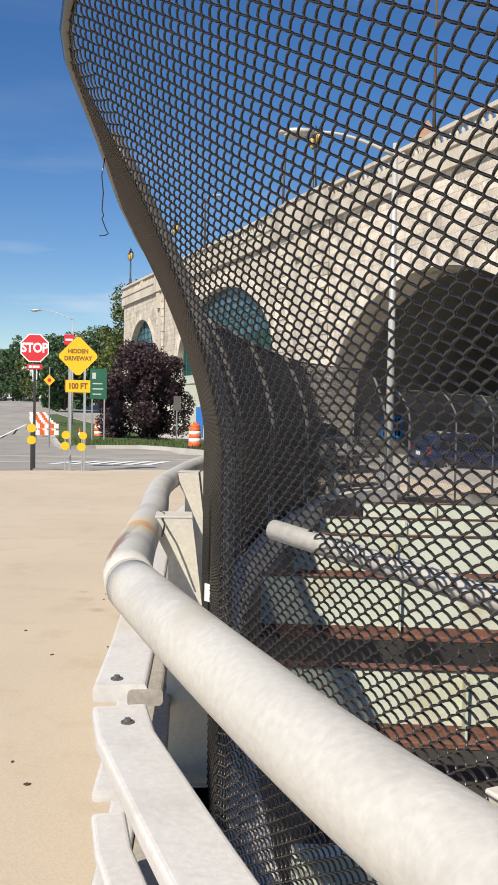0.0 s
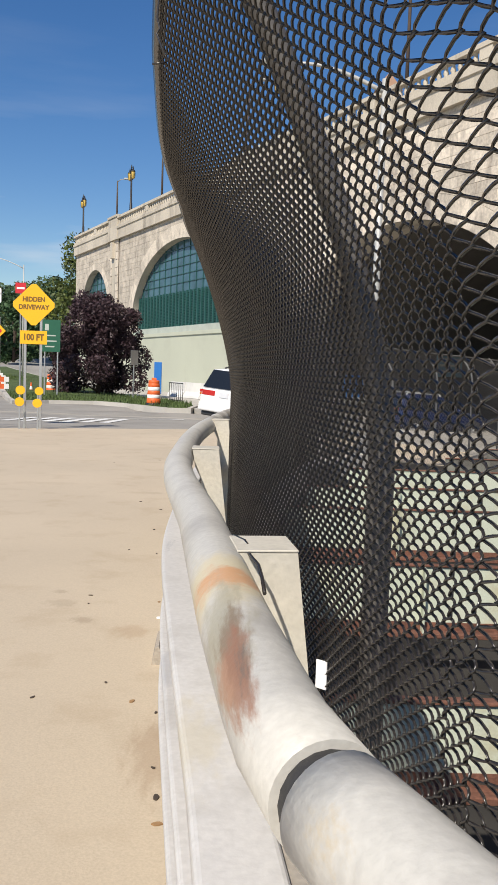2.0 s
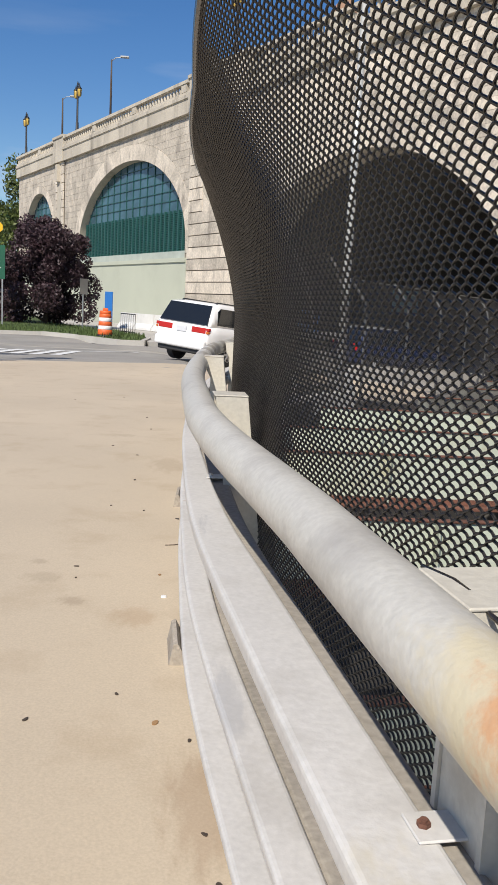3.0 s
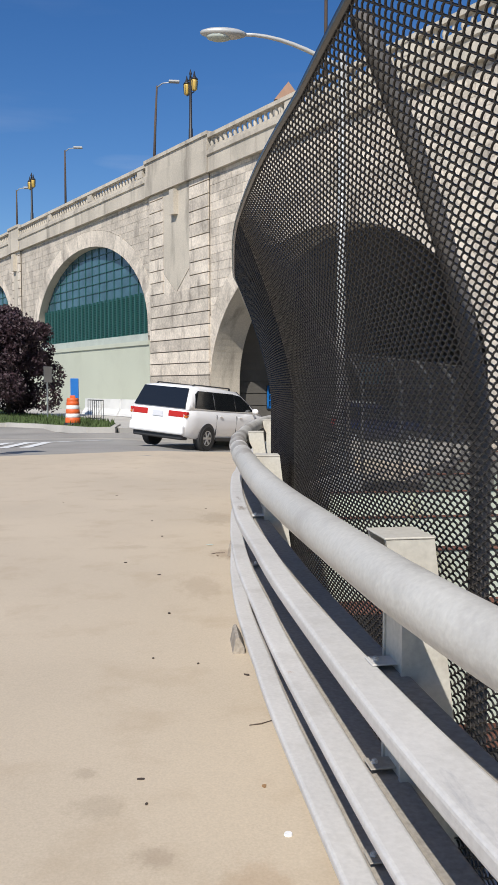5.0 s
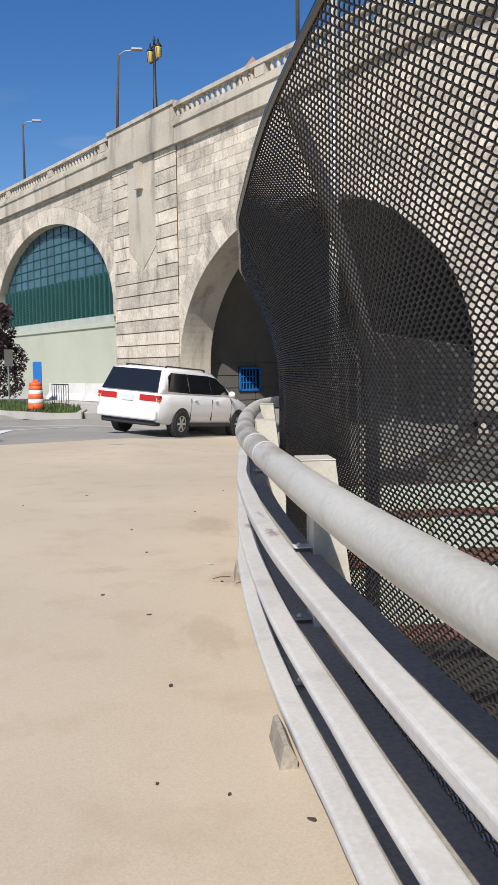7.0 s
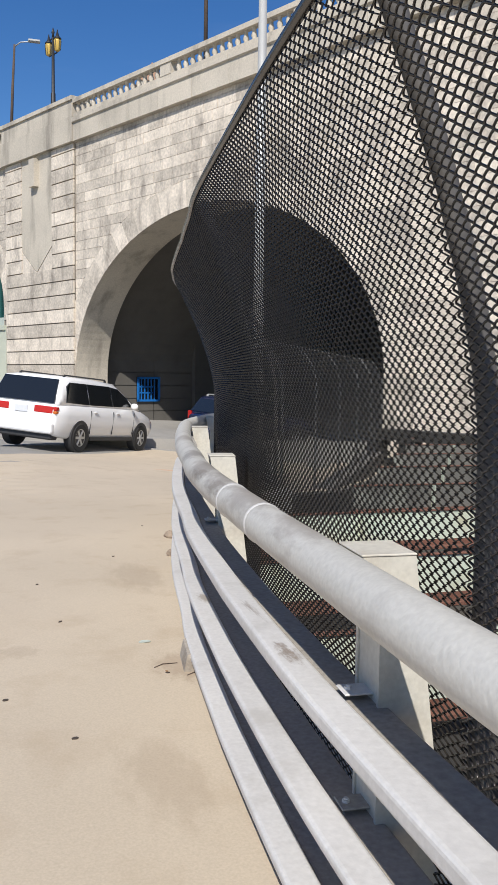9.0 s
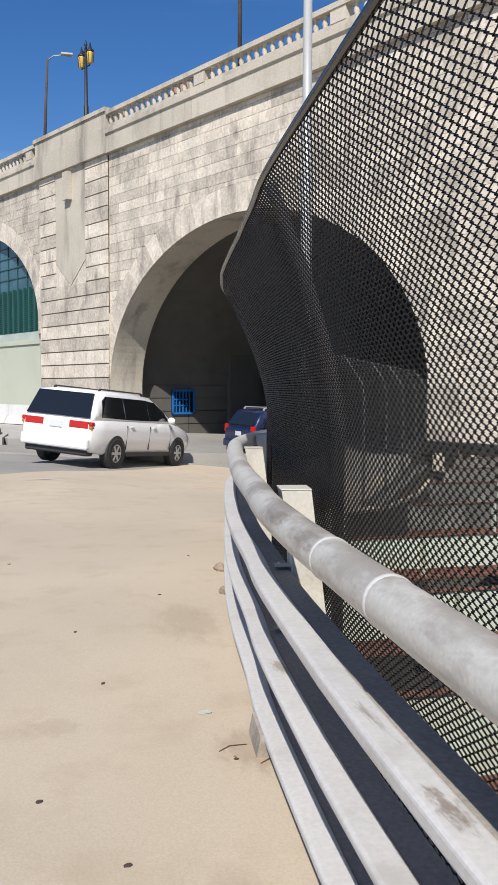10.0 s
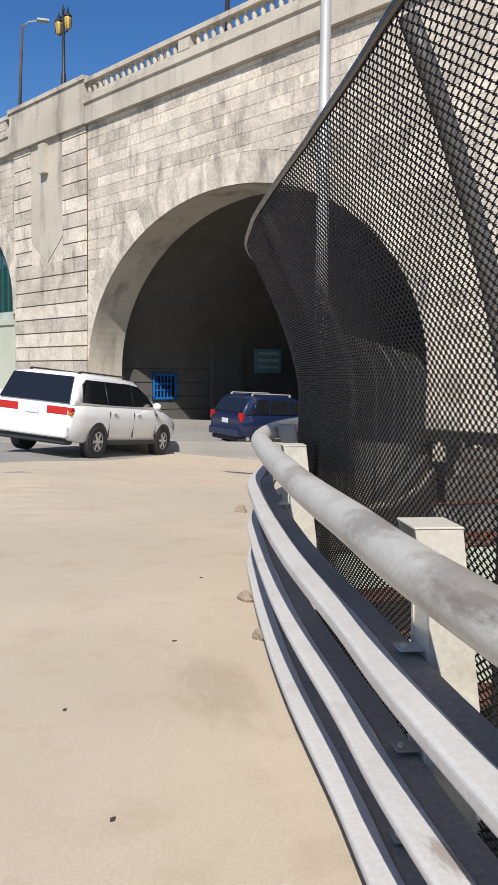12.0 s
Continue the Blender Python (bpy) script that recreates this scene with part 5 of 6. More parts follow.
    part("under_tray", bm, M_PLASTIC, g)
    return g


VAN = dict(w=1.93, r=0.335, wb=3.0, belt=1.07, roof=1.72, cs=0.95, cr=0.80, rear_x=-1.02,
           body=[(-1.03, 0.42, 1.0, 0.90, 0.12), (-0.96, 0.36, 1.09, 0.97, 0.1), (-0.5, 0.30, 1.10, 1.0, 0.1), (1.5, 0.28, 1.10, 1.0, 0.1), (2.6, 0.28, 1.10, 1.0, 0.12),
                 (3.0, 0.28, 1.06, 0.99, 0.16), (3.5, 0.28, 0.96, 0.95, 0.2), (3.85, 0.30, 0.84, 0.86, 0.2), (4.02, 0.36, 0.70, 0.72, 0.16)],
           cabin=[(-0.97, 1.06, 1.12, 0.93, 0.88), (-0.83, 1.06, 1.45, 0.94, 0.84), (-0.70, 1.06, 1.68, 0.95, 0.81), (-0.3, 1.06, 1.73, 0.95, 0.80), (0.8, 1.06, 1.735, 0.95, 0.80),
                  (1.7, 1.06, 1.69, 0.95, 0.79), (2.1, 1.06, 1.54, 0.95, 0.80), (2.6, 1.06, 1.27, 0.95, 0.86), (2.95, 1.04, 1.08, 0.94, 0.9)],
           side_glass=[("a", [(-0.62, 1.13), (0.35, 1.11), (0.27, 1.6), (-0.42, 1.6), (-0.58, 1.5)]), ("b", [(0.39, 1.11), (1.46, 1.11), (1.36, 1.6), (0.31, 1.6)]),
                       ("c", [(1.5, 1.11), (2.46, 1.13), (2.2, 1.33), (1.75, 1.56), (1.4, 1.59)])],
           rear_glass=((-0.995, 1.10, 0.84), (-0.735, 1.64, 0.73)), windscreen=((2.95, 1.08, 0.8), (1.78, 1.67, 0.68)),
           tail=[(0.34, 0.84, 0.86, 1.02, M_TAIL), (0.845, 0.935, 0.93, 1.02, M_TAIL), (0.845, 0.935, 0.86, 0.926, M_AMBERLENS)], mirror=(2.35, 1.16), rack=(-0.35, 1.5), rackmat=M_PLASTIC,
           handles=(0.55, 1.62), gaps=(0.42, 1.48, 2.55), plate_z=0.84)
van_dir = Vector((0.60, 0.80, 0))


def parked(x, y, heading):
    """A pose on the sloping road, rear right wheel near (x, y)."""
    h = Vector((heading.x, heading.y, 0)).normalized()
    p0 = Vector((x, y, ground_z(x, y)))
    p1 = p0 + h * 3.0
    p1.z = ground_z(p1.x, p1.y)
    fx = (p1 - p0).normalized()
    left = Vector((-h.y, h.x, 0))
    p2 = p0 + left * 1.7
    p2.z = ground_z(p2.x, p2.y)
    ly = (p2 - p0).normalized()
    up = fx.cross(ly).normalized()
    ly = up.cross(fx)
    m = Matrix(((fx.x, ly.x, up.x, 0), (fx.y, ly.y, up.y, 0), (fx.z, ly.z, up.z, 0), (0, 0, 0, 1)))
    c = p0 + ly * 0.88 + Vector((0, 0, 0.01))
    return Matrix.Translation(c) @ m


car("white minivan with dark tinted windows, parked on the road edge", "van", parked(0.98, 24.85, van_dir), M_VAN, VAN)
SUV = dict(w=1.85, r=0.37, wb=2.65, belt=1.08, roof=1.72, cs=0.94, cr=0.80, rear_x=-0.88,
           body=[(-0.9, 0.48, 1.02, 0.88, 0.12), (-0.82, 0.42, 1.1, 0.96, 0.1), (-0.4, 0.38, 1.12, 1.0, 0.1), (1.5, 0.36, 1.12, 1.0, 0.1), (2.3, 0.36, 1.12, 1.0, 0.12),
                 (2.7, 0.36, 1.08, 0.99, 0.14), (3.1, 0.36, 1.02, 0.95, 0.16), (3.45, 0.40, 0.92, 0.86, 0.16), (3.55, 0.46, 0.75, 0.75, 0.14)],
           cabin=[(-0.84, 1.08, 1.14, 0.92, 0.88), (-0.66, 1.08, 1.45, 0.93, 0.84), (-0.48, 1.08, 1.68, 0.94, 0.81), (0.0, 1.08, 1.73, 0.94, 0.80), (1.0, 1.08, 1.72, 0.94, 0.80),
                  (1.45, 1.08, 1.64, 0.94, 0.79), (1.8, 1.08, 1.42, 0.94, 0.82), (2.25, 1.06, 1.1, 0.94, 0.9)],
           side_glass=[("a", [(-0.45, 1.14), (0.2, 1.13), (0.2, 1.58), (-0.25, 1.58)]), ("b", [(0.28, 1.13), (1.0, 1.13), (0.95, 1.58), (0.28, 1.58)]),
                       ("c", [(1.08, 1.13), (1.9, 1.14), (1.45, 1.52), (1.03, 1.57)])],
           rear_glass=((-0.86, 1.17, 0.74), (-0.53, 1.6, 0.64)), windscreen=((2.25, 1.1, 0.76), (1.5, 1.62, 0.66)),
           tail=[(0.70, 0.88, 0.88, 1.16, M_TAIL)], mirror=(1.85, 1.18), rack=(-0.3, 1.2), rackmat=M_LAMPPOLE,
           handles=(0.35, 1.15), gaps=(0.24, 1.04, 1.95), plate_z=0.80)
car("dark blue sport utility car with a silver roof rack", "car", parked(7.0, 32.5, Vector((0.94, 0.342, 0))), M_BLUECAR, SUV)


# ---- road signs and traffic things ----
def facing(x, y, z, turn=0.0):
    """A sign's pose: local x right, y up, z towards the walker."""
    return pose(x, y, z, 90, 0, turn)


def sign_plate(bm, pts, t=0.006):
    prism(bm, pts, -t, 0.0, lambda a, b, d: Vector((a, b, d)))


def stop_sign():
    x, y, z = -6.02, 20.5, 3.05
    g = thing("stop_sign", "red octagonal stop sign on a steel post", "stop sign", m=facing(x, y, z, 6))
    oct8 = [(0.40 * math.cos(radians(22.5 + 45 * k)), 0.40 * math.sin(radians(22.5 + 45 * k))) for k in range(8)]
    bm = bmesh.new()
    sign_plate(bm, oct8)
    plate = part("plate", bm, M_SIGNWHITE, g, "white rimmed plate")
    bm = bmesh.new()
    prism(bm, [(a * 0.92, b * 0.92) for a, b in oct8], 0.0, 0.004, lambda a, b, d: Vector((a, b, d)))
    part("red_face", bm, M_STOPRED, plate)
    text_part("lettering", "STOP", 0.34, M_SIGNWHITE, plate, Matrix.Translation((0, -0.005, 0.006)), 0.84, bold=0.012)
    bm = bmesh.new()
    sign_plate(bm, [(-0.2, -0.56), (0.2, -0.56), (0.2, -0.43), (-0.2, -0.43)])
    part("rider_plate", bm, M_STOPRED, g, "small red plate")
    bm = bmesh.new()
    for k in range(3):
        box(bm, -0.15 + 0.1 * k, -0.07 + 0.1 * k, -0.525, -0.465, 0.001, 0.004)
    part("rider_writing", bm, M_SIGNWHITE, g)
    bm = bmesh.new()
    box(bm, -0.03, 0.03, -z + ground_z(x, y) - 0.1, 0.3, -0.05, -0.008)
    part("post", bm, M_BLACK, g)


def warning_sign():
    x, y, z = -4.60, 19.5, 2.78
    g = thing("warning_sign", "yellow diamond warning sign with faded letters on two posts", "road sign", m=facing(x, y, z, 4))
    bm = bmesh.new()
    h = 0.475
    sign_plate(bm, [(h, 0.05), (0.05, h), (-0.05, h), (-h, 0.05), (-h, -0.05), (-0.05, -h), (0.05, -h), (h, -0.05)])
    plate = part("plate", bm, M_SIGNYEL, g)
    text_part("lettering", "HIDDEN", 0.15, M_SIGNBROWN, plate, Matrix.Translation((0, 0.12, 0.002)), 0.92, bold=0.006)
    text_part("lettering", "DRIVEWAY", 0.15, M_SIGNBROWN, plate, Matrix.Translation((0, -0.06, 0.002)), 0.92, bold=0.006)
    bm = bmesh.new()
    sign_plate(bm, [(-0.31, -0.91), (0.31, -0.91), (0.31, -0.60), (-0.31, -0.60)])
    rider = part("distance_plate", bm, M_SIGNYEL, g)
    text_part("lettering", "100 FT", 0.2, M_SIGNBROWN, rider, Matrix.Translation((0, -0.755, 0.002)), 0.85, bold=0.008)
    for px in (-0.19, 0.17):
        bm = bmesh.new()
        box(bm, px - 0.028, px + 0.028, -z - 0.15, 0.15, -0.045, -0.008)
        part("post", bm, M_GALV, g)


def marker(x, y, discs, post_top, thick, mt):
    g = thing("object_marker", "two yellow reflector plates on a short post", "road marker", "yellow road markers", m=facing(x, y, 0, 4))
    bm = bmesh.new()
    box(bm, -thick, thick, -0.2, post_top, -0.03, 0.0)
    part("post", bm, mt, g)
    for zc, dx, r in discs:
        bm = bmesh.new()
        sign_plate(bm, [(dx + r * math.cos(radians(30 * k + 15)), zc + r * 0.95 * math.sin(radians(30 * k + 15))) for k in range(12)], 0.012)
        ob = part("reflector", bm, M_SIGNYEL, g)
        ob.location.z = 0.012


stop_sign()
warning_sign()
marker(-5.68, 19.2, ((0.96, 0.0, 0.115), (0.66, 0.0, 0.115)), 1.0, 0.028, M_BLACK)
marker(-4.83, 19.2, ((0.80, 0.02, 0.11), (0.53, 0.0, 0.11)), 0.85, 0.016, M_GALV)
marker(-4.41, 19.2, ((0.79, 0.03, 0.10), (0.51, -0.01, 0.11)), 0.85, 0.016, M_GALV)

# green guide sign behind
g = thing("guide_sign", "dark green guide sign with pale lettering bars on two posts", "road sign", m=facing(-8.95, 40, 0, 5))
bm = bmesh.new()
sign_plate(bm, [(-0.32, 2.05), (0.52, 2.05), (0.52, 3.55), (-0.32, 3.55)])
plate = part("plate", bm, M_SIGNGREEN, g)
bm = bmesh.new()
for a, b, c, d in ((-0.2, -0.02, 3.05, 3.35), (-0.18, 0.3, 2.78, 2.84), (-0.18, 0.35, 2.52, 2.58), (-0.18, 0.25, 2.26, 2.32)):
    box(bm, a, b, c, d, 0.001, 0.005)
part("lettering_bars", bm, M_SILL, plate)
for px in (-0.2, 0.4):
    bm = bmesh.new()
    box(bm, px - 0.03, px + 0.03, -0.2, 2.3, -0.06, -0.01)
    part("post", bm, M_GALV, g)

# small orange diamond with a red spot, and a red sign behind
g = thing("work_sign", "small orange diamond sign with a red spot on a pole", "road sign", m=facing(-10.14, 36, 0, 5))
bm = bmesh.new()
sign_plate(bm, [(0.26, 2.8), (0, 3.06), (-0.26, 2.8), (0, 2.54)])
pl = part("plate", bm, M_SIGNYEL, g)
bm = bmesh.new()
cyl(bm, (0, 2.8, 0.0), (0, 2.8, 0.005), 0.09, seg=12)
part("spot", bm, M_STOPRED, pl)
bm = bmesh.new()
cyl(bm, (0, -0.2, -0.04), (0, 3.4, -0.04), 0.03, seg=8)
part("post", bm, M_GALV, g)
g = thing("red_sign", "small red and white sign on a thin pole", "road sign", m=facing(-9.26, 36, 0, 5))
bm = bmesh.new()
sign_plate(bm, [(-0.22, 4.4), (0.22, 4.4), (0.22, 4.85), (-0.22, 4.85)])
pl = part("plate", bm, M_STOPRED, g)
bm = bmesh.new()
box(bm, -0.16, 0.16, 4.58, 4.66, 0.001, 0.005)
part("bar", bm, M_SIGNWHITE, pl)
bm = bmesh.new()
cyl(bm, (0, -0.2, -0.04), (0, 4.8, -0.04), 0.035, seg=8)
part("post", bm, M_GALV, g)
g = thing("thin_sign", "narrow grey sign seen edge-on by the grass", "road sign", m=facing(-4.9, 40, 0, 62))
bm = bmesh.new()
sign_plate(bm, [(-0.3, 1.55), (0.3, 1.55), (0.3, 2.25), (-0.3, 2.25)])
part("plate", bm, M_GALV, g)
bm = bmesh.new()
box(bm, -0.03, 0.03, -0.2, 2.2, -0.05, -0.01)
part("post", bm, M_GALV, g)


def barrel(x, y):
    z = ground_z(x, y) + (0.17 if inside(x, y, ISLAND) else 0.0)
    g = thing("traffic_barrel", "orange and white striped plastic traffic barrel", "traffic barrel", "traffic barrels", m=Matrix.Translation((x, y, z)))
    bm = bmesh.new()
    cyl(bm, (0, 0, 0), (0, 0, 0.07), 0.34, 0.31, seg=20)
    part("base", bm, M_BLACK, g)
    zs = [0.07, 0.27, 0.42, 0.58, 0.73, 0.88, 1.0]
    for k in range(6):
        r0, r1 = 0.29 - 0.012 * k, 0.29 - 0.012 * (k + 1)
        bm = bmesh.new()
        tube(bm, [(0, 0, zs[k]), (0, 0, zs[k] + 0.015), (0, 0, zs[k + 1] - 0.015), (0, 0, zs[k + 1])], [r0 - 0.012, r0, r1, r1 - 0.012], seg=20)
        part("band", bm, M_WHITEBAND if k in (1, 3) else M_ORANGE, g)
    bm = bmesh.new()
    box(bm, -0.1, 0.1, -0.025, 0.025, 0.99, 1.1, 0.02)
    part("handle", bm, M_ORANGE, g)


barrel(-3.34, 34.3)
barrel(-9.85, 44.6)


def cone(x, y):
    z = ground_z(x, y)
    g = thing("traffic_cone", "orange traffic cone with a white band", "traffic cone", "traffic cones", m=Matrix.Translation((x, y, z)))
    bm = bmesh.new()
    box(bm, -0.19, 0.19, -0.19, 0.19, 0, 0.035, 0.008)
    part("base", bm, M_ORANGE, g)
    for z0, z1, r0, r1, mt in ((0.035, 0.35, 0.14, 0.085, M_ORANGE), (0.35, 0.52, 0.085, 0.058, M_WHITEBAND), (0.52, 0.72, 0.058, 0.025, M_ORANGE)):
        bm = bmesh.new()
        cyl(bm, (0, 0, z0), (0, 0, z1), r0, r1, seg=16)
        part("sleeve", bm, mt, g)


cone(-10.9, 44.5)
# row of striped barricades by the ramp
for k in range(7):
    x, y = -12.0 - 1.06 * k, 42.0 + 3.2 * k
    g = thing("barricade", "orange and white striped folding barricade", "barricade", "roadwork barricades", m=facing(x, y, ground_z(x, y), 20))
    for z0 in (0.75, 0.4):
        for j in range(5):
            bm = bmesh.new()
            a = -0.6 + 0.24 * j
            prism(bm, [(a, z0), (a + 0.24, z0), (a + 0.24, z0 + 0.25), (a, z0 + 0.25)], 0, 0.03, lambda p_, q_, d: Vector((p_, q_, d)))
            part("board", bm, M_ORANGE if j % 2 else M_WHITEBAND, g)
    for a in (-0.55, 0.5):
        bm = bmesh.new()
        box(bm, a, a + 0.05, -0.02, 1.0, -0.05, 0.0)
        part("leg", bm, M_GALV, g)

# white water barriers and blue post at the wall
jersey = None
for k, (x, y, a) in enumerate(((-3.4, 48.4, -61), (-2.35, 46.5, -61), (-1.3, 44.6, -61))):
    m = Matrix.Translation((x, y, ground_z(x, y) + 0.10)) @ Matrix.Rotation(radians(a), 4, "Z")
    if jersey is None:
        jersey = thing("jersey_barrier", "white plastic jersey barrier by the wall", "barrier", "white barriers", m=m)
        bm = bmesh.new()
        prism(bm, [(-0.30, 0), (0.30, 0), (0.28, 0.12), (0.12, 0.35), (0.09, 0.85), (-0.09, 0.85), (-0.12, 0.35), (-0.28, 0.12)], -0.98, 0.98, lambda p_, q_, d: Vector((d, p_, q_)))
        part("shell", bm, M_JERSEY, jersey)
        for xx in (-0.99, 0.93):
            bm = bmesh.new()
            box(bm, xx, xx + 0.06, -0.06, 0.06, 0.15, 0.75, 0.01)
            part("lug", bm, M_JERSEY, jersey)
    else:
        copy_thing(jersey, m)
g = thing("blue_post", "flat blue painted marker board on a post", "post", m=Matrix.Translation((-3.62, 38.5, ground_z(-3.6, 38.5))))
bm = bmesh.new()
box(bm, -0.17, 0.17, -0.05, 0.05, 0.5, 1.95, 0.012)
part("board", bm, M_BLUEPAINT, g)
bm = bmesh.new()
box(bm, -0.05, 0.05, -0.04, 0.04, 0.0, 0.55)
part("stake", bm, M_GALV, g)
# low black railing behind the grass
g = thing("low_railing", "low dark iron railing at the grass edge", "railing")
a, b = Vector((-3.0, 37.6, 0)), Vector((-2.3, 36.2, 0))
for k in range(8):
    p = a.lerp(b, k / 7)
    gz = ground_z(p.x, p.y) + 0.1
    bm_b = bmesh.new()
    box(bm_b, p.x - 0.012, p.x + 0.012, p.y - 0.012, p.y + 0.012, gz, gz + 0.95)
    part("bar", bm_b, M_BLACK, g)
for h in (0.2, 0.95):
    bm = bmesh.new()
    cyl(bm, (a.x, a.y, ground_z(a.x, a.y) + 0.1 + h), (b.x, b.y, ground_z(b.x, b.y) + 0.1 + h), 0.02, seg=6)
    part("cross_bar", bm, M_BLACK, g)

# blue-framed opening and sign in the tunnel
g = thing("tunnel_window", "blue barred window in the tunnel wall", "window", kind="structure")


def tw(d, z, o=0.0):
    return wp(-0.40 + o, z, d)


bm = bmesh.new()
prism(bm, [(-3.85, 0.2), (-5.25, 0.2), (-5.25, 1.42), (-3.85, 1.42)], -0.03, 0.02, lambda a_, b_, d_: tw(a_, b_, d_))
part("dark_pane", bm, M_CARGLASS, g)
for d0, d1, z0, z1 in ((-3.85, -3.97, 0.2, 1.42), (-5.13, -5.25, 0.2, 1.42), (-3.85, -5.25, 1.32, 1.42), (-3.85, -5.25, 0.2, 0.3)) + tuple((-4.08 - 0.2 * k, -4.13 - 0.2 * k, 0.3, 1.32) for k in range(5)) + ((-3.9, -4.8, 0.6, 0.66), (-3.9, -4.8, 0.9, 0.96)):
    bm = bmesh.new()
    prism(bm, [(d0, z0), (d1, z0), (d1, z1), (d0, z1)], 0.02, 0.06, lambda a_, b_, d_: tw(a_, b_, d_))
    part("bar", bm, M_BLUEPAINT, g)
g = thing("tunnel_sign", "pale blue hanging sign in the dark tunnel", "sign")
bm = bmesh.new()
prism(bm, [(-10.1, 1.5), (-12.0, 1.5), (-12.0, 2.75), (-10.1, 2.75)], 0.25, 0.3, lambda a_, b_, d_: tw(a_, b_, d_))
pl = part("board", bm, M_SIGNBLUE, g)
bm = bmesh.new()
for z in (1.75, 2.1, 2.45):
    prism(bm, [(-10.3, z), (-11.8, z), (-11.8, z + 0.14), (-10.3, z + 0.14)], 0.3, 0.306, lambda a_, b_, d_: tw(a_, b_, d_))
part("writing_bars", bm, M_SILL, pl)

# ---- plants ----
def leaf_cloud(name, centres, count, size, material, parent, seed, flat=0.5):
    rng = np.random.default_rng(seed)
    c = np.array([q[:3] for q in centres], float)
    r = np.array([q[3] for q in centres], float)
    pick = rng.choice(len(c), count, p=r ** 2 / (r ** 2).sum())
    v = rng.normal(size=(count, 3))
    v /= np.linalg.norm(v, axis=1)[:, None]
    pos = c[pick] + v * (r[pick] * rng.uniform(0.35, 1.05, count) ** 0.6)[:, None]
    a = rng.normal(size=(count, 3))
    a /= np.linalg.norm(a, axis=1)[:, None]
    b = np.cross(a, rng.normal(size=(count, 3)))
    b /= np.linalg.norm(b, axis=1)[:, None]
    L = size * rng.uniform(0.6, 1.4, count)[:, None]
    verts = np.stack([pos - a * L, pos + b * L * flat, pos + a * L, pos - b * L * flat], 1).reshape(-1, 3)
    faces = [(4 * i, 4 * i + 1, 4 * i + 2, 4 * i + 3) for i in range(count)]
    return raw(name, verts, faces, material, parent)


def tree(name, label, base, blobs, leaves, size, material, seed, trunk_r, limbs=7, group=""):
    g = thing(name, label, "tree" if name == "tree" else "bush", group, m=Matrix.Translation(base))
    rng = random.Random(seed)
    top = max(b[2] for b in blobs)
    bm = bmesh.new()
    tube(bm, [(0, 0, -0.2), (0.05, 0, top * 0.3), (0.1, 0.08, top * 0.6), (0.05, 0, top * 0.85)], [trunk_r, trunk_r * 0.8, trunk_r * 0.5, trunk_r * 0.15], seg=8)
    for b in rng.sample(blobs, min(limbs, len(blobs))):
        z0 = min(b[2], top) * rng.uniform(0.25, 0.6)
        mid = Vector((b[0] * 0.5, b[1] * 0.5, (z0 + b[2]) / 2 + 0.2))
        tube(bm, [(0.05, 0, z0), mid, (b[0], b[1], b[2])], [trunk_r * 0.5, trunk_r * 0.3, trunk_r * 0.08], seg=6)
    part("trunk", bm, M_BARK, g)
    leaf_cloud("crown", blobs, leaves, size, material, g, seed)
    return g


rng = random.Random(21)
blobs = []
for k in range(90):
    a = rng.uniform(0, 6.28)
    h = rng.uniform(0.5, 4.9)
    w = 2.3 * math.sqrt(max(0.08, 1 - ((h - 2.1) / 3.2) ** 2))
    q = w * math.sqrt(rng.random())
    blobs.append((q * math.cos(a), q * math.sin(a), h, rng.uniform(0.35, 0.75)))
tree("purple_bush", "dense dark purple-leaved bush tree on the grass", (-7.2, 43.5, ground_z(-7.2, 43.5) + 0.15), blobs, 42000, 0.08, M_PURPLE, 4, 0.12, 14)


def crown_blobs(seed, width, height, n, low=0.25):
    rng = random.Random(seed)
    out = []
    for k in range(n):
        h = rng.uniform(low, 1.0)
        w = width / 2 * math.sqrt(max(0.05, 1 - ((h - 0.55) / 0.55) ** 2))
        a, q = rng.uniform(0, 6.28), w * math.sqrt(rng.random())
        out.append((q * math.cos(a), q * math.sin(a), h * height, rng.uniform(0.09, 0.2) * height * 0.8))
    return out


k = 0
for x, y, w, h in ((-21.5, 112, 10, 15.5), (-26, 116, 12, 10.5), (-31, 122, 12, 9), (-38, 140, 16, 11), (-44, 145, 16, 10.5), (-50, 150, 16, 9.5),
                   (-57, 156, 16, 9), (-34, 150, 18, 12), (-64, 170, 18, 6.5), (-18.6, 104, 8, 13.0), (-28, 104, 8, 6.5), (-75, 175, 20, 6)):
    tree("tree", "leafy green tree beyond the ramp", (x, y, ground_z(x, y)), crown_blobs(40 + k, w, h, 34, 0.08), 5200, 0.26, M_FARLEAF if k % 3 else M_LEAF, 60 + k, 0.22, 8, "trees beyond the ramp")
    k += 1

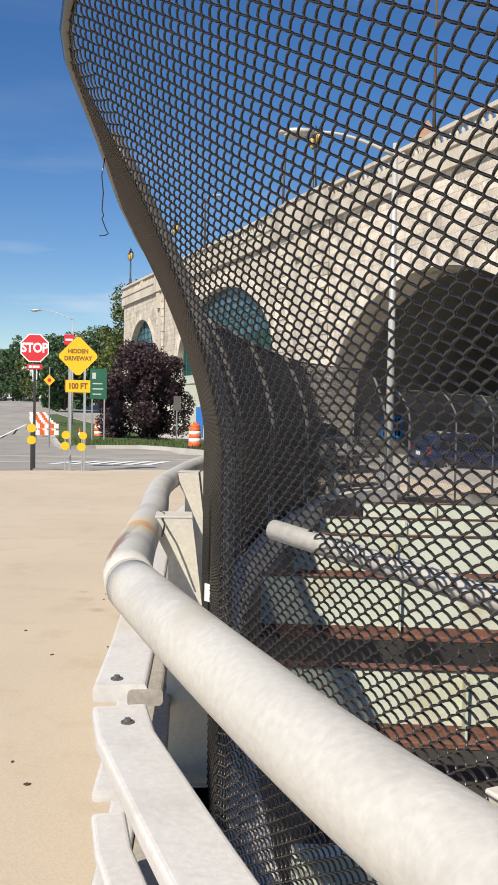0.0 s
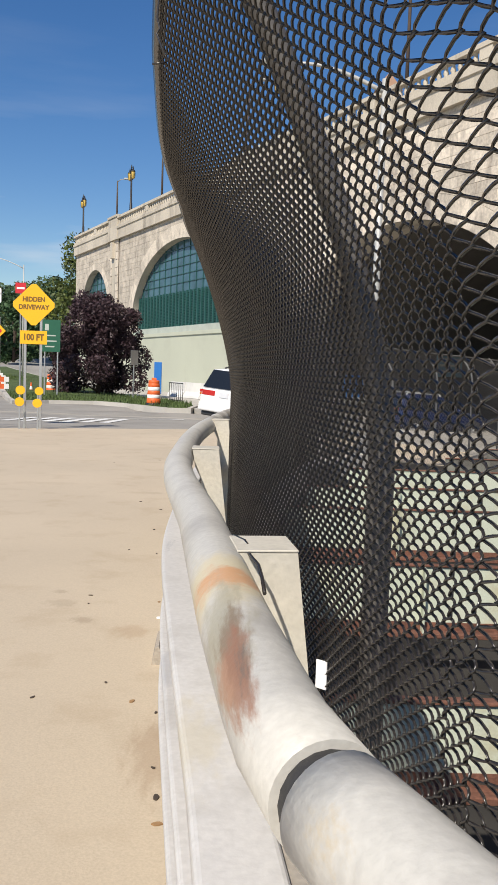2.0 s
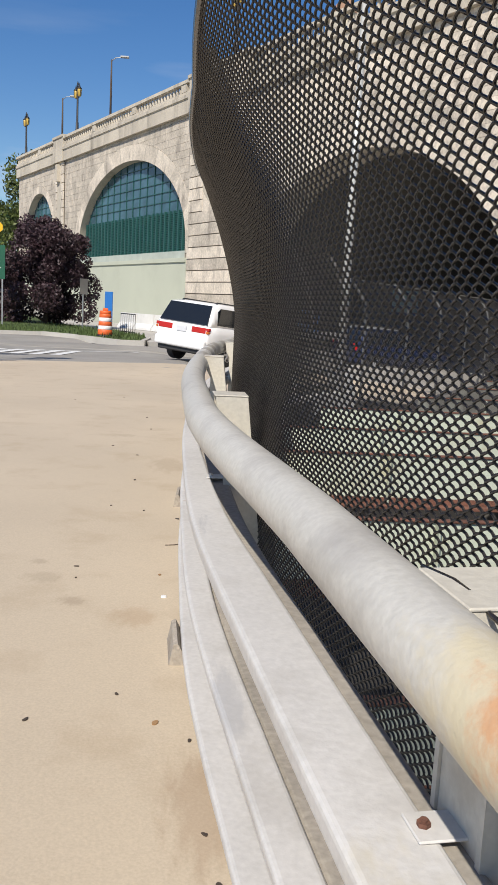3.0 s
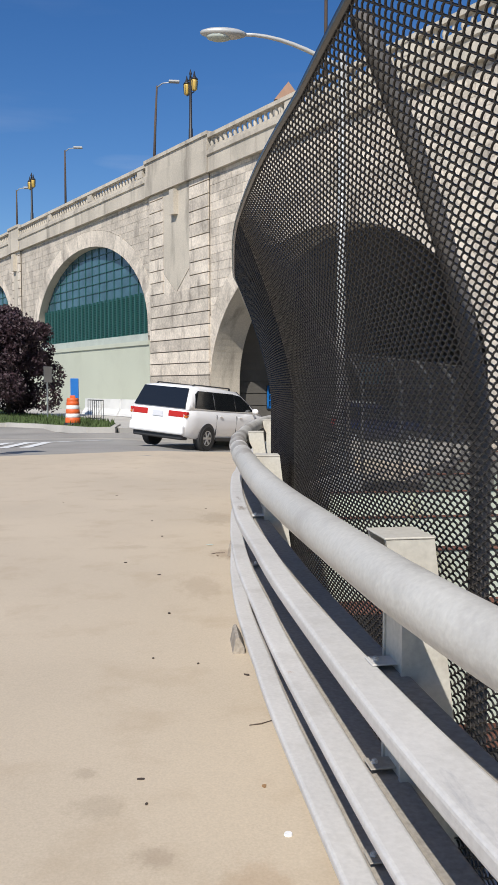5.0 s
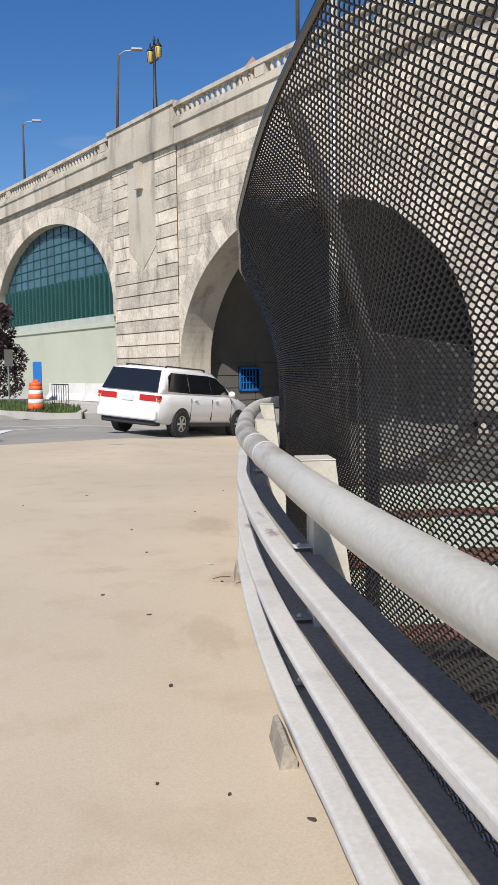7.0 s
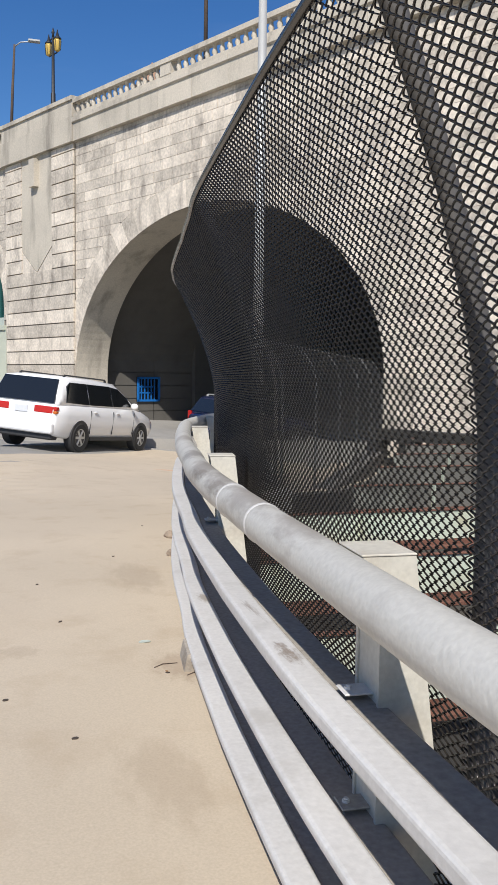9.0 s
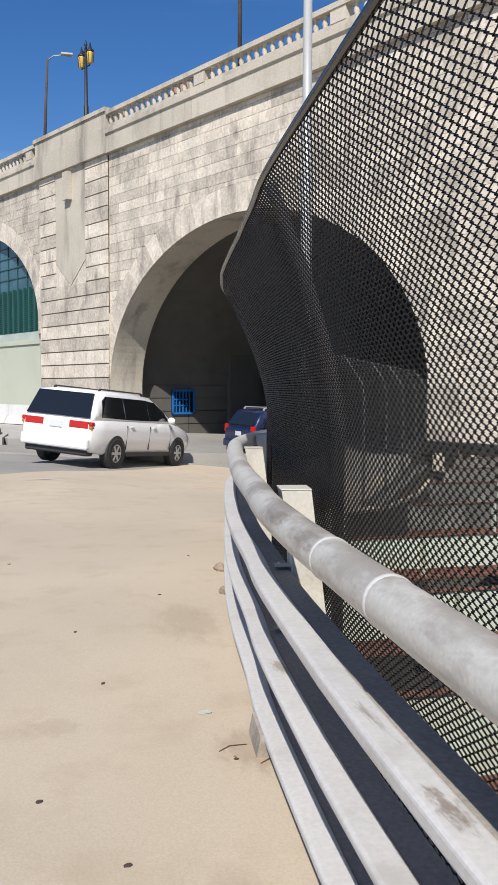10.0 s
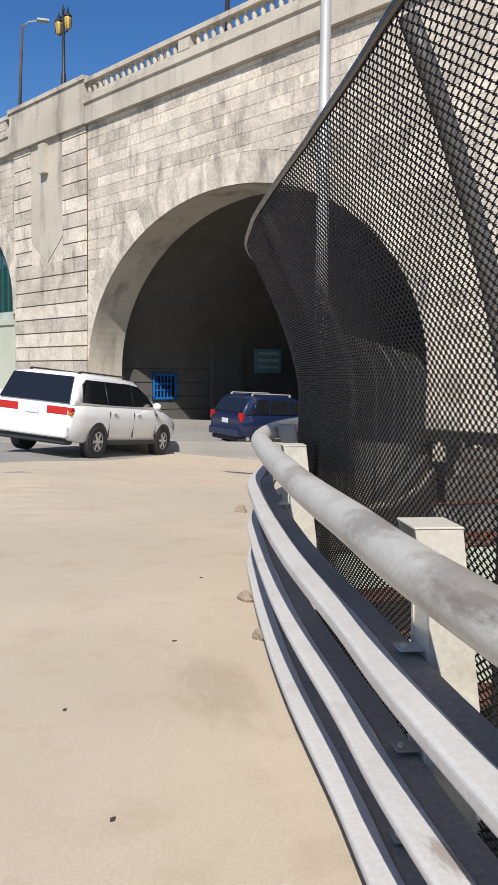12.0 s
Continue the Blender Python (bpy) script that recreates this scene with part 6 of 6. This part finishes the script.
# concrete wall along the ramp
bm = bmesh.new()
pts = [(-11.6, 24.0), (-15.6, 36.0), (-19.6, 48.0), (-27, 70), (-40, 105)]
for (xa, ya), (xb, yb) in zip(pts, pts[1:]):
    va = [Vector((xa, ya, ground_z(xa, ya) + h)) for h in (-0.3, 0.85)]
    vb = [Vector((xb, yb, ground_z(xb, yb) + h)) for h in (-0.3, 0.85)]
    off = Vector((-0.35, -0.1, 0))
    q = [bm.verts.new(v) for v in (va[0], vb[0], vb[1], va[1], va[0] + off, vb[0] + off, vb[1] + off, va[1] + off)]
    for f in ((0, 1, 2, 3), (5, 4, 7, 6), (3, 2, 6, 7), (0, 3, 7, 4), (1, 5, 6, 2)):
        bm.faces.new([q[i] for i in f])
tagged(part("wall_ramp", bm, M_KERB), "low stained concrete wall beside the ramp", "wall", kind="structure")

# ---- litter on the plaza ----
def chip(name, label, category, x, y, size, material, seed, group, h=0.6):
    rng = random.Random(seed)
    bm = bmesh.new()
    bmesh.ops.create_icosphere(bm, subdivisions=2, radius=1.0)
    for v in bm.verts:
        v.co *= rng.uniform(0.72, 1.12)
    bmesh.ops.transform(bm, matrix=Matrix.Rotation(rng.uniform(0, 6.28), 4, "Z") @ Matrix.Diagonal((size, size * rng.uniform(0.5, 0.8), size * h, 1)), verts=bm.verts)
    ob = part(name, bm, material)
    ob.location = (x, y, ground_z(x, y) + 0.012 + size * h * 0.35)
    tagged(ob, label, category, group)


for k, (x, y, sz) in enumerate(((0.585, 11.0, 0.06), (0.70, 11.75, 0.065), (0.56, 10.75, 0.03), (1.85, 16.1, 0.08))):
    chip("stone", "broken grey-brown stone lying at the rail foot", "stone", x, y, sz, M_STONECHIP, 70 + k, "stones at the rail foot", 0.75)
SPOTS = [(-0.51, 4.39), (-0.48, 5.89), (-0.38, 6.73), (-0.26, 5.78), (-0.11, 4.47), (-0.38, 9.38), (0.05, 8.44), (0.13, 11.07), (0.57, 12.42), (-0.47, 10.29),
         (-0.53, 4.57), (-0.07, 2.96), (-0.48, 2.97), (-0.21, 3.16), (-0.02, 3.57), (0.08, 2.38), (0.11, 2.18), (0.13, 2.02), (0.04, 2.85), (-0.43, 7.79),
         (-0.68, 8.25), (0.05, 8.42), (-0.04, 5.59), (-0.79, 3.47), (-0.22, 1.53), (-0.1, 1.34), (-0.9, 12.4), (-1.5, 11.8)]
for k, (x, y) in enumerate(SPOTS):
    rng = random.Random(200 + k)
    bm = bmesh.new()
    r = rng.uniform(0.009, 0.02)
    n = 9
    bm.faces.new([bm.verts.new((r * rng.uniform(0.6, 1.2) * math.cos(6.283 * i / n), 0.6 * r * rng.uniform(0.6, 1.2) * math.sin(6.283 * i / n), 0.004)) for i in range(n)])
    ret = bmesh.ops.extrude_face_region(bm, geom=bm.faces[:])
    for v in ret["geom"]:
        if isinstance(v, bmesh.types.BMVert):
            v.co.z -= 0.004
    ob = part("debris", bm, M_LEAFLITTER if k in (4, 6, 11, 17) else M_SPOT)
    ob.location = (x, y, ground_z(x, y) + 0.0125)
    ob.rotation_euler.z = rng.uniform(0, 6.28)
    tagged(ob, "tiny dark bit of dirt on the concrete", "debris", "debris on the plaza")


# twigs, a pale leaf and a bottle cap
for pts in (((-0.10, 4.99), (-0.05, 5.0), (0.0, 5.03)), ((0.0, 8.50), (0.05, 8.54), (0.12, 8.54)), ((0.13, 8.36), (0.17, 8.39), (0.2, 8.38))):
    bm = bmesh.new()
    tube(bm, [(x, y, 0.0155) for x, y in pts], [0.002, 0.003, 0.0015], seg=5)
    tagged(part("twig", bm, M_BARK), "thin dry twig lying on the concrete", "twig", "twigs on the plaza")
bm = bmesh.new()
cyl(bm, (-0.08, 4.15, 0.012), (-0.08, 4.15, 0.018), 0.014, 0.012, seg=14)
tagged(part("bottle_cap", bm, M_SIGNWHITE), "white bottle cap lying on the concrete", "bottle cap")
bm = bmesh.new()
rim = [(0.032 * math.cos(a), 0.016 * math.sin(a) * (1.2 if a < 3 else 0.8)) for a in [0.524 * k for k in range(12)]]
prism(bm, rim, 0.014, 0.017, lambda a, b, d: Vector((0.02 + a, 8.9 + b, d + 0.15 * abs(b))))
tagged(part("leaf", bm, M_SILL), "pale dry leaf lying on the concrete", "leaf")
